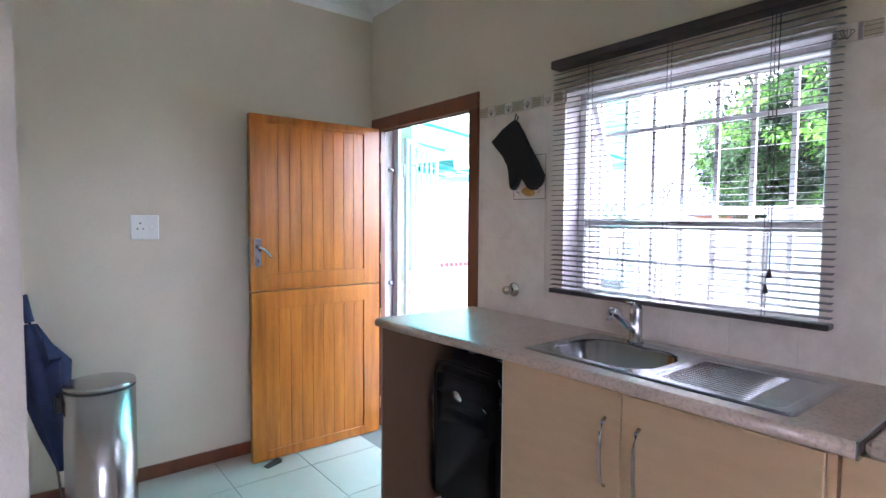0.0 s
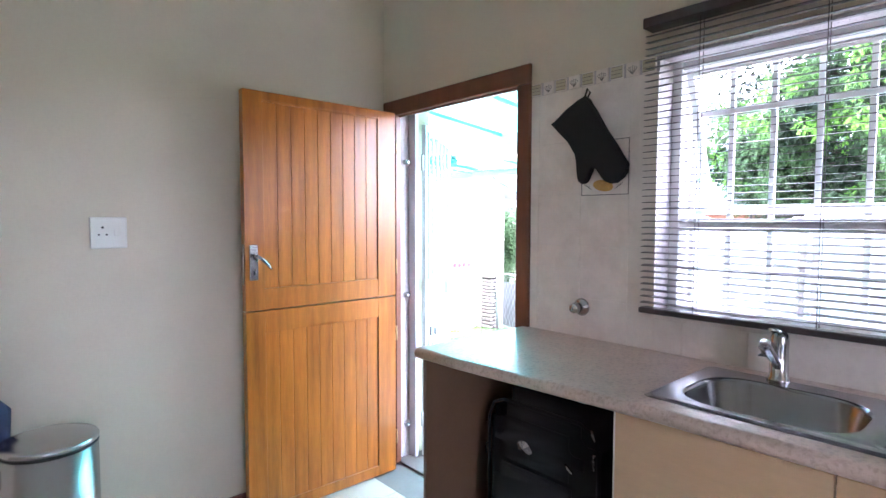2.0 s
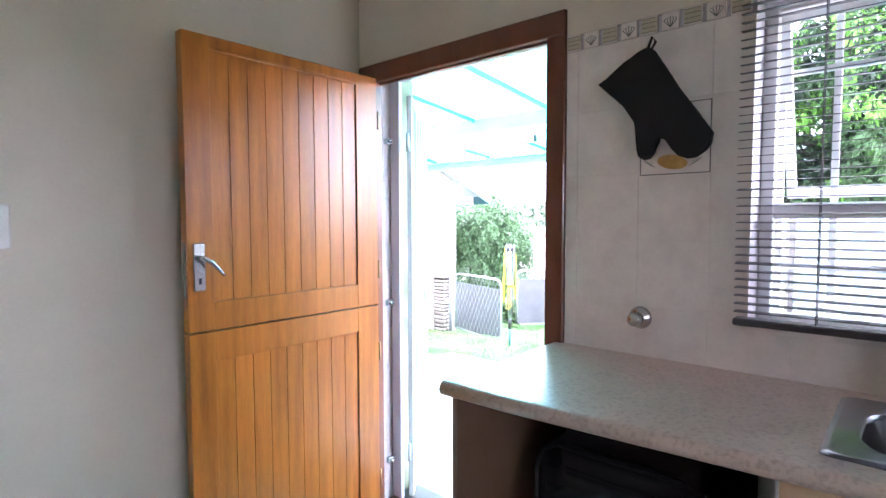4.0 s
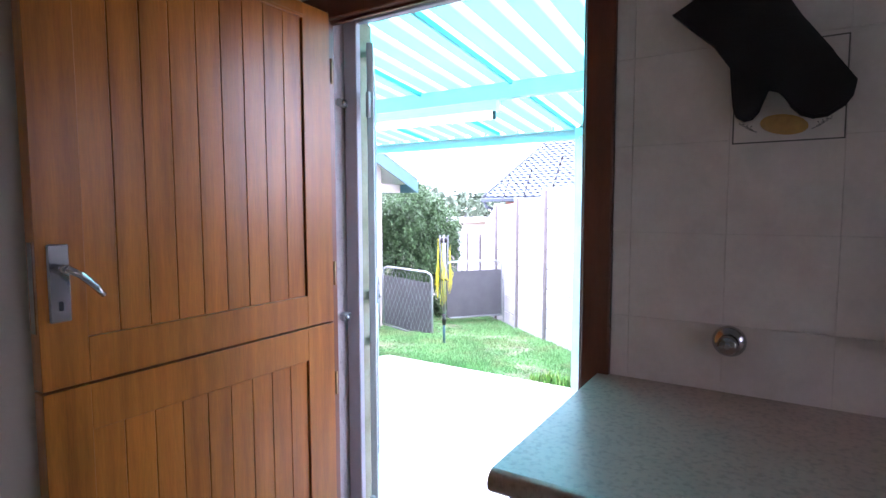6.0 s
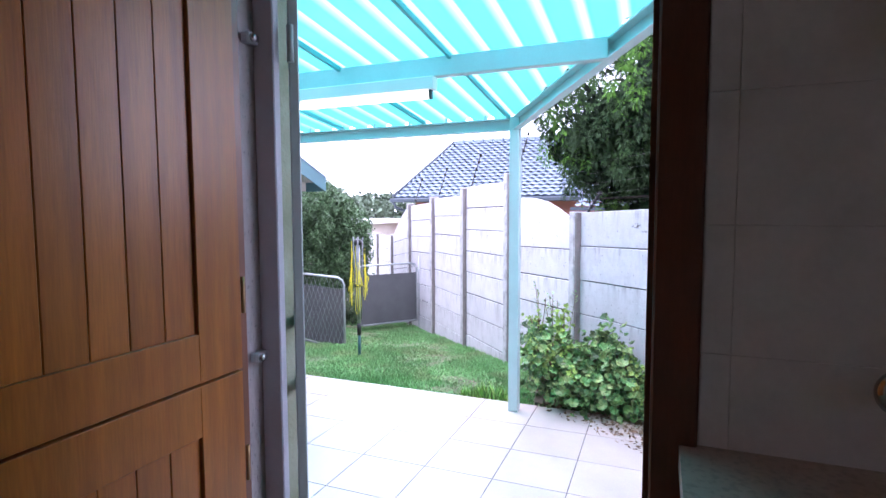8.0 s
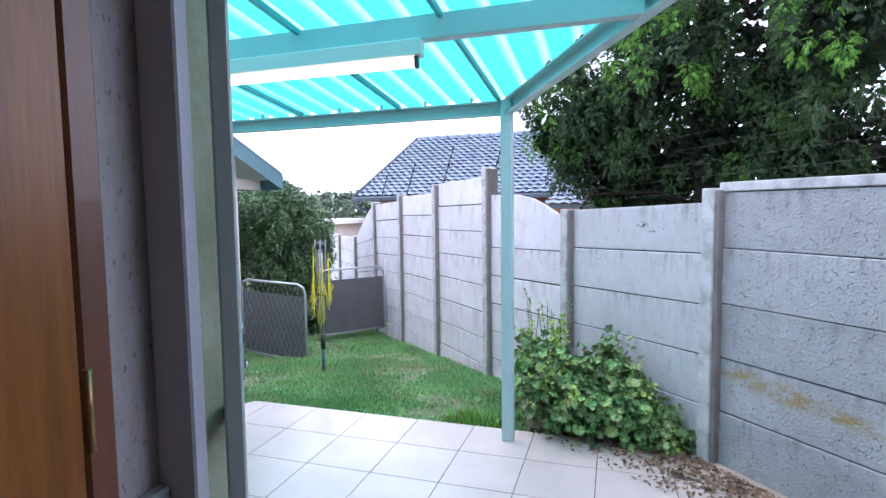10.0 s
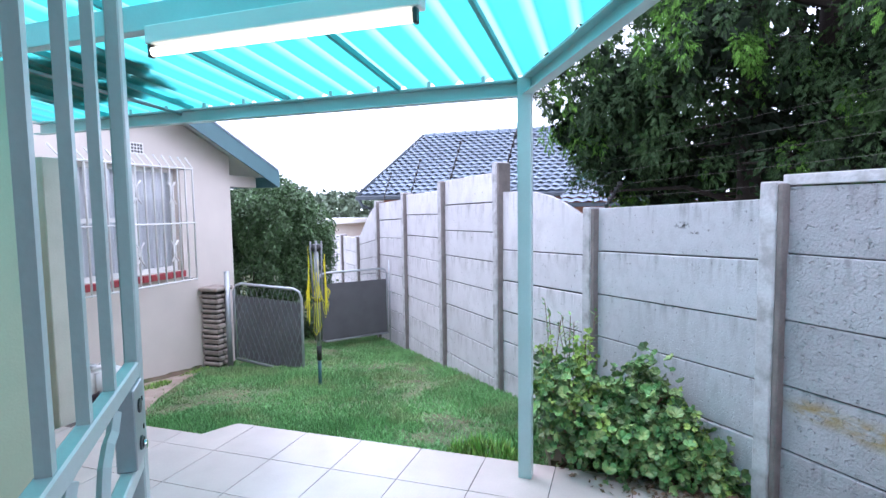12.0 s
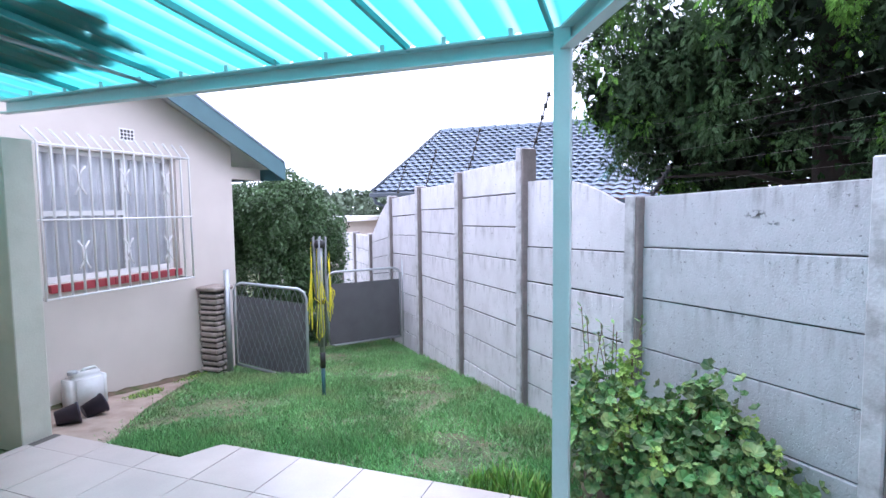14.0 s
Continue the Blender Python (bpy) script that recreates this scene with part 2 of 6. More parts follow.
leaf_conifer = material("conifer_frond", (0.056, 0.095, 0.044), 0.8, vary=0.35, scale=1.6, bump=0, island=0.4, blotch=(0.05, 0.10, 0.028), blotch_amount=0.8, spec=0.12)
leaf_bush = material("bush_leaf", (0.07, 0.135, 0.05), 0.5, vary=0.3, scale=2, bump=0, island=0.45)
leaf_geranium = material("geranium_leaf", (0.115, 0.245, 0.075), 0.45, vary=0.4, scale=9, bump=0, island=0.65, blotch=(0.38, 0.42, 0.16), blotch_amount=0.65)
leaf_tip = material("geranium_tip", (0.32, 0.45, 0.10), 0.5, vary=0.3, scale=6, bump=0, island=0.35)
stalk_mat = material("geranium_stalk", (0.20, 0.13, 0.09), 0.8, vary=0.3)
leaf_far = material("far_foliage", (0.12, 0.165, 0.105), 0.7, vary=0.3, scale=1, bump=0, island=0.4)
grass_mat = material("grass_blade", (0.19, 0.39, 0.14), 0.55, vary=0.35, scale=1.3, bump=0, island=0.4, blotch=(0.33, 0.34, 0.17), blotch_amount=0.45, blotch_from=(0.52, 0.64), spec=0.3)
weed_mat = material("weed_blade", (0.20, 0.40, 0.08), 0.5, vary=0.35, scale=12, bump=0, island=0.5, blotch=(0.42, 0.46, 0.12), blotch_amount=0.6)
dry_leaf = material("dry_leaf", (0.20, 0.12, 0.07), 0.8, vary=0.3, island=0.4, bump=0)


def glass(name, rough=0.0):
    m = bpy.data.materials.new(name)
    m.use_nodes = True
    b = m.node_tree.nodes["Principled BSDF"]
    b.inputs["Roughness"].default_value, b.inputs["Transmission Weight"].default_value = rough, 1.0
    b.inputs["IOR"].default_value = 1.45
    return m


def sheet_material():
    """Translucent turquoise fibreglass, paler along the crests."""
    m = bpy.data.materials.new("turquoise_fibreglass")
    m.use_nodes = True
    n, l = m.node_tree.nodes, m.node_tree.links
    n.remove(n["Principled BSDF"])
    out = n["Material Output"]
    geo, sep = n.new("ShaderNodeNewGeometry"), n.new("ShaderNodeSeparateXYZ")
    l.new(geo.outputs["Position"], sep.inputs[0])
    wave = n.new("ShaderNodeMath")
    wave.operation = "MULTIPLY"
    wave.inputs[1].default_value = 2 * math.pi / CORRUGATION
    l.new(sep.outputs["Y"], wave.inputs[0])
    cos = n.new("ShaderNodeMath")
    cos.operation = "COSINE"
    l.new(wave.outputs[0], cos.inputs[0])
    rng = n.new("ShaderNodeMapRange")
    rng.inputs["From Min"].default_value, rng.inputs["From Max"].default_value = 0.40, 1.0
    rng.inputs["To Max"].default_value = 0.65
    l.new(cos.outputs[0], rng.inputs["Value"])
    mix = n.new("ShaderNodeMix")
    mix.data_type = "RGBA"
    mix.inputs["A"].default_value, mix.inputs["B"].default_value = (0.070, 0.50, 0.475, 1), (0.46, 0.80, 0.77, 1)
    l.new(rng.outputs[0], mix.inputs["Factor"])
    tr, df, gl = n.new("ShaderNodeBsdfTranslucent"), n.new("ShaderNodeBsdfDiffuse"), n.new("ShaderNodeBsdfGlossy")
    gl.inputs["Roughness"].default_value = 0.3
    l.new(mix.outputs["Result"], tr.inputs[0]), l.new(mix.outputs["Result"], df.inputs[0])
    a, c = n.new("ShaderNodeMixShader"), n.new("ShaderNodeMixShader")
    a.inputs[0].default_value, c.inputs[0].default_value = 0.2, 0.05
    l.new(tr.outputs[0], a.inputs[1]), l.new(df.outputs[0], a.inputs[2])
    l.new(a.outputs[0], c.inputs[1]), l.new(gl.outputs[0], c.inputs[2])
    l.new(c.outputs[0], out.inputs[0])
    return m


CORRUGATION = 0.19
sheet_mat = sheet_material()
clear_glass = glass("window_glass")


# ---- mesh helpers ----
def box(bm, x0, x1, y0, y1, z0, z1, bevel=0.0):
    vs = bmesh.ops.create_cube(bm, size=1)["verts"]
    for v in vs:
        v.co = Vector((x0 + (v.co.x + 0.5) * (x1 - x0), y0 + (v.co.y + 0.5) * (y1 - y0), z0 + (v.co.z + 0.5) * (z1 - z0)))
    if bevel:
        edges = {e for v in vs for e in v.link_edges}
        bmesh.ops.bevel(bm, geom=list(edges), offset=bevel, segments=1, affect="EDGES")
    return bm


def boxes(*items, bevel=0.0):
    bm = bmesh.new()
    for it in items:
        box(bm, *it, bevel=bevel)
    return bm


def tube(bm, pts, r, seg=8, taper=None, caps=True):
    """A round bar along the points; taper gives the last radius."""
    pts = [Vector(p) for p in pts]
    rings = []
    for i, p in enumerate(pts):
        d = (pts[min(i + 1, len(pts) - 1)] - pts[max(i - 1, 0)]).normalized()
        side = d.cross(Vector((0, 0, 1)) if abs(d.z) < 0.95 else Vector((1, 0, 0))).normalized()
        up = side.cross(d)
        rr = r if taper is None else r + (taper - r) * i / (len(pts) - 1)
        rings.append([bm.verts.new(p + rr * (math.cos(a) * side + math.sin(a) * up)) for a in (2 * math.pi * k / seg for k in range(seg))])
    for a, b in zip(rings, rings[1:]):
        for k in range(seg):
            f = bm.faces.new((a[k], a[(k + 1) % seg], b[(k + 1) % seg], b[k]))
            f.smooth = seg > 5
    if caps:
        bm.faces.new(rings[0]), bm.faces.new(rings[-1][::-1])
    return bm


def lathe(bm, profile, seg=32, centre=(0, 0, 0), sx=1.0, sy=1.0):
    """A body turned about z from (radius, height) pairs."""
    c = Vector(centre)
    rings = [[bm.verts.new(c + Vector((r * sx * math.cos(2 * math.pi * k / seg), r * sy * math.sin(2 * math.pi * k / seg), z))) for k in range(seg)] for r, z in profile]
    for a, b in zip(rings, rings[1:]):
        for k in range(seg):
            bm.faces.new((a[k], a[(k + 1) % seg], b[(k + 1) % seg], b[k])).smooth = True
    for ring in (rings[0][::-1], rings[-1]):
        bm.faces.new(ring)
    return bm


def prism(bm, outline, z0, z1):
    """An upright body over a plan outline."""
    lo, hi = [bm.verts.new((x, y, z0)) for x, y in outline], [bm.verts.new((x, y, z1)) for x, y in outline]
    n = len(outline)
    for k in range(n):
        bm.faces.new((lo[k], lo[(k + 1) % n], hi[(k + 1) % n], hi[k]))
    bm.faces.new(lo[::-1]), bm.faces.new(hi)
    return bm


def mesh_of(name, bm, mat):
    bmesh.ops.recalc_face_normals(bm, faces=bm.faces)
    me = bpy.data.meshes.new(name)
    bm.to_mesh(me)
    bm.free()
    me.materials.append(mat)
    return me


def part(name, bm, mat, parent, label=""):
    ob = new(name, bm if isinstance(bm, bpy.types.Mesh) else mesh_of(name, bm, mat))
    ob.parent = parent
    return tagged(ob, label)


def solid(name, bm, mat, label="", category="", group="", kind="", loc=(0, 0, 0), rz=0):
    ob = new(name, mesh_of(name, bm, mat))
    ob.matrix_world = pose(*loc, 0, 0, rz)
    return tagged(ob, label, category, group, kind)


def thing(name, label, category, loc=(0, 0, 0), rz=0, group=""):
    ob = new(name)
    ob.matrix_world = pose(*loc, 0, 0, rz)
    ob.empty_display_size = 0.1
    return tagged(ob, label, category, group)


def structure(name, bm, mat, label=""):
    return solid(name, bm, mat, label, kind="structure")


# ---- plan of the house ----
W, WO = 2.225, 2.475          # east wall, inner and outer face
N = 3.33                      # north wall, inner face
CEIL = 2.88
DOOR_Y, DOOR_TOP = (2.302, 3.203), 2.04
WIN_Y, WIN_Z = (0.64, 1.65), (1.10, 2.02)
WEST, SOUTH = -2.0, -2.2
PATIO = -0.3


def ground_z(x, y):
    if x < 5.4:
        return -0.36
    return max(-1.25, -0.36 - 0.1 * min(x - 5.4, 8) - 0.03 * max(0, min(y - 4, 5)))


def build_shell():
    structure("wall_east", boxes(
        (W, WO, SOUTH, WIN_Y[0], -0.4, 3.0), (W, WO, WIN_Y[0], WIN_Y[1], -0.4, WIN_Z[0]), (W, WO, WIN_Y[0], WIN_Y[1], WIN_Z[1], 3.0),
        (W, WO, WIN_Y[1], 2.224, -0.4, 3.0), (W, WO, 2.224, 3.24, DOOR_TOP + 0.07, 3.0), (W, WO, 2.224, 3.24, -0.4, -0.002), (W, WO, 3.24, 5.85, -0.4, 3.0)), reveal_mat,
        "pale plastered outer wall of the kitchen")
    structure("wall_north", boxes((WEST - 0.2, W - 0.001, N, N + 0.2, -0.4, 3.0)), cream, "cream painted kitchen wall")
    # the rest of the house behind the camera, unseen, with an opening added to light it
    structure("wall_west", boxes((WEST - 0.2, WEST, SOUTH, N, -0.4, 3.0)), cream, "cream painted kitchen wall")
    structure("wall_south", boxes((WEST, -0.45, SOUTH - 0.2, SOUTH, -0.4, 3.0), (0.30, W, SOUTH - 0.2, SOUTH, -0.4, 3.0),
                                  (-0.45, 0.30, SOUTH - 0.2, SOUTH, -0.4, 1.0), (-0.45, 0.30, SOUTH - 0.2, SOUTH, 2.1, 3.0)), cream, "cream painted kitchen wall")
    structure("wall_partition", boxes((0.10, 0.2655, 1.275, 1.42, 0, CEIL)), house_wall, "pale wall end beside the kitchen doorway")
    structure("ceiling", boxes((WEST, W, SOUTH, N, CEIL, CEIL + 0.12)), ceiling_white, "white painted ceiling")
    bm = bmesh.new()
    for k in range(5):
        a0, a1 = math.pi / 2 * k / 5, math.pi / 2 * (k + 1) / 5
        c = 0.09
        p = [(c * (1 - math.sin(a)), c * (1 - math.cos(a))) for a in (a0, a1)]
        for run in ("n", "e"):
            q = []
            for (u, v), ends in ((p[0], 1), (p[1], 1)):
                q.append((u, v))
            (u0, v0), (u1, v1) = q
            if run == "n":
                co = [(WEST, N - u0, CEIL - v0), (W - u0, N - u0, CEIL - v0), (W - u1, N - u1, CEIL - v1), (WEST, N - u1, CEIL - v1)]
            else:
                co = [(W - u0, SOUTH, CEIL - v0), (W - u0, N - u0, CEIL - v0), (W - u1, N - u1, CEIL - v1), (W - u1, SOUTH, CEIL - v1)]
            bm.faces.new([bm.verts.new(x) for x in co])
    structure("trim", bm, ceiling_white, "white coved cornice")
    structure("baseboard", boxes((WEST, W - 0.05, N - 0.016, N - 0.001, 0, 0.075), bevel=0.003), meranti, "brown varnished timber skirting board")
    structure("floor", boxes((WEST, W, SOUTH, N, -0.12, -0.004)), dark_grout, "dark grouted kitchen floor")


build_shell()


# ---- east wall: tiles, door, window ----
def build_door_frame():
    y0, y1, z = DOOR_Y[0], DOOR_Y[1], DOOR_TOP
    f = tagged(new("door_1"), "dark varnished timber door frame with open stable door", "door", kind="structure")
    part("frame_post", boxes((W - 0.02, W + 0.018, y0 - 0.075, y0, 0, z), bevel=0.004), meranti, f)
    part("frame_post", boxes((W - 0.02, W + 0.018, y1, y1 + 0.121, 0, z), bevel=0.004), meranti, f)
    part("frame_head", boxes((W - 0.02, W + 0.018, y0 - 0.075, N - 0.004, z, z + 0.085), bevel=0.004), meranti, f)
    part("stop", boxes((W + 0.002, W + 0.017, y0 + 0.0005, y0 + 0.010, 0, z - 0.015)), meranti, f)
    part("stop", boxes((W + 0.002, W + 0.017, y0 + 0.0005, y1 - 0.001, z - 0.010, z - 0.0005)), meranti, f)
    for zz in (0.21, 0.996, 1.781):
        c = part("wall_clip", boxes((W + 0.06, W + 0.1025, 3.216, 3.239, zz - 0.014, zz + 0.014), bevel=0.004), galv, f)
        bm = bmesh.new()
        lathe(bm, [(0.010, 0), (0.010, 0.008), (0.004, 0.011)], 10)
        bmesh.ops.rotate(bm, verts=bm.verts, cent=(0, 0, 0), matrix=Matrix.Rotation(radians(90), 3, "X"))
        bmesh.ops.translate(bm, verts=bm.verts, vec=(W + 0.076, 3.216, zz))
        part("screw_head", bm, chrome, c)
    # outer part of the reveals, painted as the outer walls, with doorway shade in the colour
    structure("wall_reveal", boxes((2.3535, WO + 0.003, 3.232, 3.2395, 0.012, 2.1), (2.3535, WO + 0.003, 2.2245, 2.228, 0.012, 2.1)), reveal_out, "yellow-green painted outer reveal of the doorway")
    structure("doorstep", boxes((W, WO + 0.02, 2.224, 3.24, -0.002, 0.012), bevel=0.004), patio_grout, "worn concrete door sill")


def build_leaf():
    t = thing("stable_door", "open two-part orange pine stable door with vertical boards", "door", (2.16, 3.14, 0))
    # local x runs back along the leaf, from its hinge
    def leaf(name, z0, z1, top, bottom, xs):
        p = part(name, boxes((-0.86, xs, 0, 0.042, z0, z1), (xs + 0.645, -0.006, 0, 0.042, z0, z1), (xs, xs + 0.645, 0.0, 0.042, z1 - top, z1), (xs, xs + 0.645, 0.0, 0.042, z0, z0 + bottom), bevel=0.0012), pine, t)
        w = 0.645 / 9
        for k in range(9):
            x = xs + k * w
            part("board", boxes((x + 0.0003, x + w - 0.0003, 0.008, 0.033, z0 + bottom - 0.001, z1 - top + 0.001), bevel=0.0018), pine, p)
        return p
    up = leaf("upper_leaf", 1.018, 2.035, 0.045, 0.10, -0.768)
    leaf("lower_leaf", 0.008, 1.012, 0.105, 0.055, -0.768)
    bead = boxes((-0.765, -0.120, -0.005, 0.0, 1.985, 1.997), bevel=0.002)
    part("bead", bead, pine, up)
    lock = part("lock_plate", boxes((-0.842, -0.800, -0.008, -0.0005, 1.16, 1.325), bevel=0.003), chrome, up, "worn chrome lock plate")
    bm = bmesh.new()
    tube(bm, [(-0.821, -0.008, 1.275), (-0.821, -0.05, 1.275)], 0.009, 10)
    tube(bm, [(-0.826, -0.05, 1.278), (-0.80, -0.053, 1.262), (-0.775, -0.056, 1.235), (-0.757, -0.052, 1.214)], 0.009, 10, taper=0.006)
    part("lever_handle", bm, chrome, lock, "chrome lever handle")
    part("keyhole", boxes((-0.825, -0.817, -0.0095, -0.0085, 1.185, 1.205)), black_plastic, lock)
    part("lock_edge", boxes((-0.8625, -0.8605, 0.01, 0.03, 1.14, 1.33)), chrome, up)
    for z in (0.2, 0.8, 1.18, 1.85):
        bm = bmesh.new()
        tube(bm, [(0.0, -0.001, z - 0.04), (0.0, -0.001, z + 0.04)], 0.0045, 8)
        part("hinge", bm, brass, t, "dull brass hinge knuckle")


def build_tiles():
    """Tiles of the east wall and their grout, with a decorated border row."""
    structure("wall_tiling", boxes((W - 0.006, W - 0.0005, SOUTH, WIN_Y[0], 0, 1.975), (W - 0.006, W - 0.0005, WIN_Y[0], WIN_Y[1], 0, WIN_Z[0]), (W - 0.006, W - 0.0005, WIN_Y[1], 2.226, 0, 1.975)),
              grout, "grout between the wall tiles")
    structure("wall_upper", boxes((W - 0.008, W - 0.0005, SOUTH, WIN_Y[1], 2.03, CEIL), (W - 0.008, W - 0.0005, WIN_Y[1], 2.226, 2.03, CEIL), (W - 0.008, W - 0.0005, 2.226, N, DOOR_TOP + 0.085, CEIL)), cream, "cream painted wall above the tiles")


motif_mat = material("grey_tile_print", (0.13, 0.12, 0.11), 0.3, vary=0.2)
buff_mat = material("buff_tile_print", (0.52, 0.46, 0.33), 0.25, vary=0.1)
pear_mat = material("pear_tile_print", (0.60, 0.36, 0.12), 0.25, vary=0.2, scale=30)


def build_wall_tiles():
    """Cream tiles above the worktop; the grout shows as a hair line between them."""
    wall = bpy.data.objects["wall_tiling"]
    p = 0.2125
    for j in range(5):
        z1 = 1.9755 - p * j
        z0 = max(z1 - p + 0.0009, 0.93)
        for i in range(-2, 12):
            ya, yb = 1.7565 - p * i, 1.7565 - p * i + p - 0.0009
            ya, yb = max(ya, -0.3), min(yb, 2.225)
            if yb - ya < 0.02 or (i == 0 and j == 1):
                continue
            spans = [(ya, yb, z0, z1)]
            if yb > WIN_Y[0] and ya < WIN_Y[1] and z1 > WIN_Z[0]:
                spans = []
                if ya < WIN_Y[0] - 0.01:
                    spans.append((ya, WIN_Y[0], z0, z1))
                if yb > WIN_Y[1] + 0.01:
                    spans.append((WIN_Y[1], yb, z0, z1))
                if z0 < WIN_Z[0] - 0.01:
                    spans.append((max(ya, WIN_Y[0]), min(yb, WIN_Y[1]), z0, WIN_Z[0] - 0.0135))
            for a, b, c, d in spans:
                part("tile", boxes((W - 0.0085, W - 0.0061, a, b, c, d), bevel=0.0006), tile_white, wall)


def build_tile_decor():
    """The border row of small tiles and the framed picture tile behind the mitt."""
    band = tagged(new("tile_border"), "narrow cream border tiles printed with sheaves and lines", "wall tiles")
    x = W - 0.0075
    cells = []
    y = 2.226
    k = 0
    while y > -0.1:
        w = 0.052
        cells.append((y, max(y - w, -0.1), k))
        y -= w + 0.012
        k += 1
    for y1, y0, k in cells:
        if y1 < WIN_Y[1] + 0.01 and y0 > WIN_Y[0] - 0.01:
            continue
        p = part("border_tile", boxes((x - 0.002, x + 0.007, y0, y1, 1.977, 2.029), bevel=0.001), tile_white, band)
        if k % 2 == 0:
            q = part("print_ground", boxes((x - 0.0026, x - 0.0021, y0 + 0.002, y1 - 0.002, 1.981, 2.025)), buff_mat, p)
            part("print_lines", boxes(*[(x - 0.0032, x - 0.0027, y0 + 0.002 + 0.004 * (r % 2), y1 - 0.003, z, z + 0.0018) for r, z in enumerate((1.982, 1.996, 2.010, 2.023))]), motif_mat, p)
        else:
            bm = bmesh.new()
            c = (y0 + y1) / 2
            for a in (-1.2, -0.6, 0.0, 0.6, 1.2):
                tube(bm, [(x - 0.003, c, 1.984), (x - 0.003, c + 0.012 * a, 2.0), (x - 0.003, c + 0.016 * a, 2.012 - 0.006 * abs(a)), (x - 0.003, c + 0.010 * a, 2.016 - 0.004 * abs(a))], 0.0013, 3)
            part("print_sheaf", bm, motif_mat, p)
    t = tagged(new("picture_tile"), "cream tile with a framed print of a pear", "wall tiles")
    y0, y1, z0, z1 = 1.757, 1.964, 1.541, 1.754
    part("tile_face", boxes((x - 0.002, x + 0.007, y0, y1, z0, z1), bevel=0.001), tile_white, t)
    e = 0.003
    part("print_frame", boxes((x - 0.0027, x - 0.0021, y0, y0 + e, z0, z1), (x - 0.0027, x - 0.0021, y1 - e, y1, z0, z1), (x - 0.0027, x - 0.0021, y0 + e, y1 - e, z0, z0 + e), (x - 0.0027, x - 0.0021, y0 + e, y1 - e, z1 - e, z1)), motif_mat, t)
    bm = bmesh.new()
    ring = [bm.verts.new((x - 0.0027, 1.866 + 0.045 * math.cos(a), 1.578 + 0.022 * math.sin(a) + 0.006 * math.cos(a))) for a in (2 * math.pi * k / 20 for k in range(20))]
    bm.faces.new(ring)
    part("print_pear", bm, pear_mat, t)
    bm = bmesh.new()
    for s in (-1, 1):
        for r in range(4):
            tube(bm, [(x - 0.003, 1.866 + s * (0.05 + 0.008 * r), 1.565 + 0.006 * r), (x - 0.003, 1.866 + s * (0.066 + 0.006 * r), 1.572 + 0.004 * r), (x - 0.003, 1.866 + s * (0.06 + 0.008 * r), 1.58 + 0.003 * r)], 0.001, 3)
    part("print_leaves", bm, motif_mat, t)


def build_window():
    y0, y1, z0, z1 = WIN_Y[0], WIN_Y[1], WIN_Z[0], WIN_Z[1]
    w = tagged(new("window_1"), "white steel kitchen window with an open top casement", "window", kind="structure")
    x0, x1 = W + 0.10, W + 0.14
    part("window_frame", boxes((x0, x1, y0, y0 + 0.035, z0, z1), (x0, x1, y1 - 0.035, y1, z0, z1), (x0, x1, y0 + 0.035, y1 - 0.035, z0, z0 + 0.03), (x0, x1, y0 + 0.035, y1 - 0.035, z1 - 0.03, z1),
                               (x0, x1, y0 + 0.035, y1 - 0.035, 1.405, 1.45), bevel=0.003), white_paint, w)
    part("window_sill", boxes((W - 0.004, W + 0.10, y0, y1, z0 - 0.012, z0 + 0.001)), white_paint, w)
    pane = part("pane", boxes((x0 + 0.018, x0 + 0.022, y0 + 0.035, y1 - 0.035, z0 + 0.03, 1.405)), clear_glass, w)
    pane.visible_shadow = False
    bm = boxes((x1, x1 + 0.02, y0 + 0.03, y0 + 0.055, 1.43, 1.995), (x1, x1 + 0.02, y1 - 0.055, y1 - 0.03, 1.43, 1.995), (x1, x1 + 0.02, y0 + 0.055, y1 - 0.055, 1.43, 1.455), (x1, x1 + 0.02, y0 + 0.055, y1 - 0.055, 1.97, 1.995))
    cas = part("casement", bm, white_paint, w)
    cas.matrix_world = Matrix.Translation((x1, 0, 1.99)) @ pose(0, 0, 0, 0, -22, 0) @ Matrix.Translation((-x1, 0, -1.99))
    # burglar bars outside
    bars = thing("burglar_bars", "white painted steel burglar bars over the kitchen window", "security bars")
    for k in range(8):
        y = y0 + 0.03 + k * (y1 - y0 - 0.06) / 7
        part("upright", boxes((WO - 0.03, WO - 0.018, y - 0.009, y + 0.009, z0, z1)), white_paint, bars)
    for z in (1.83, 1.25):
        part("crossbar", boxes((WO - 0.036, WO - 0.0305, y0, y1, z, z + 0.018)), white_paint, bars)


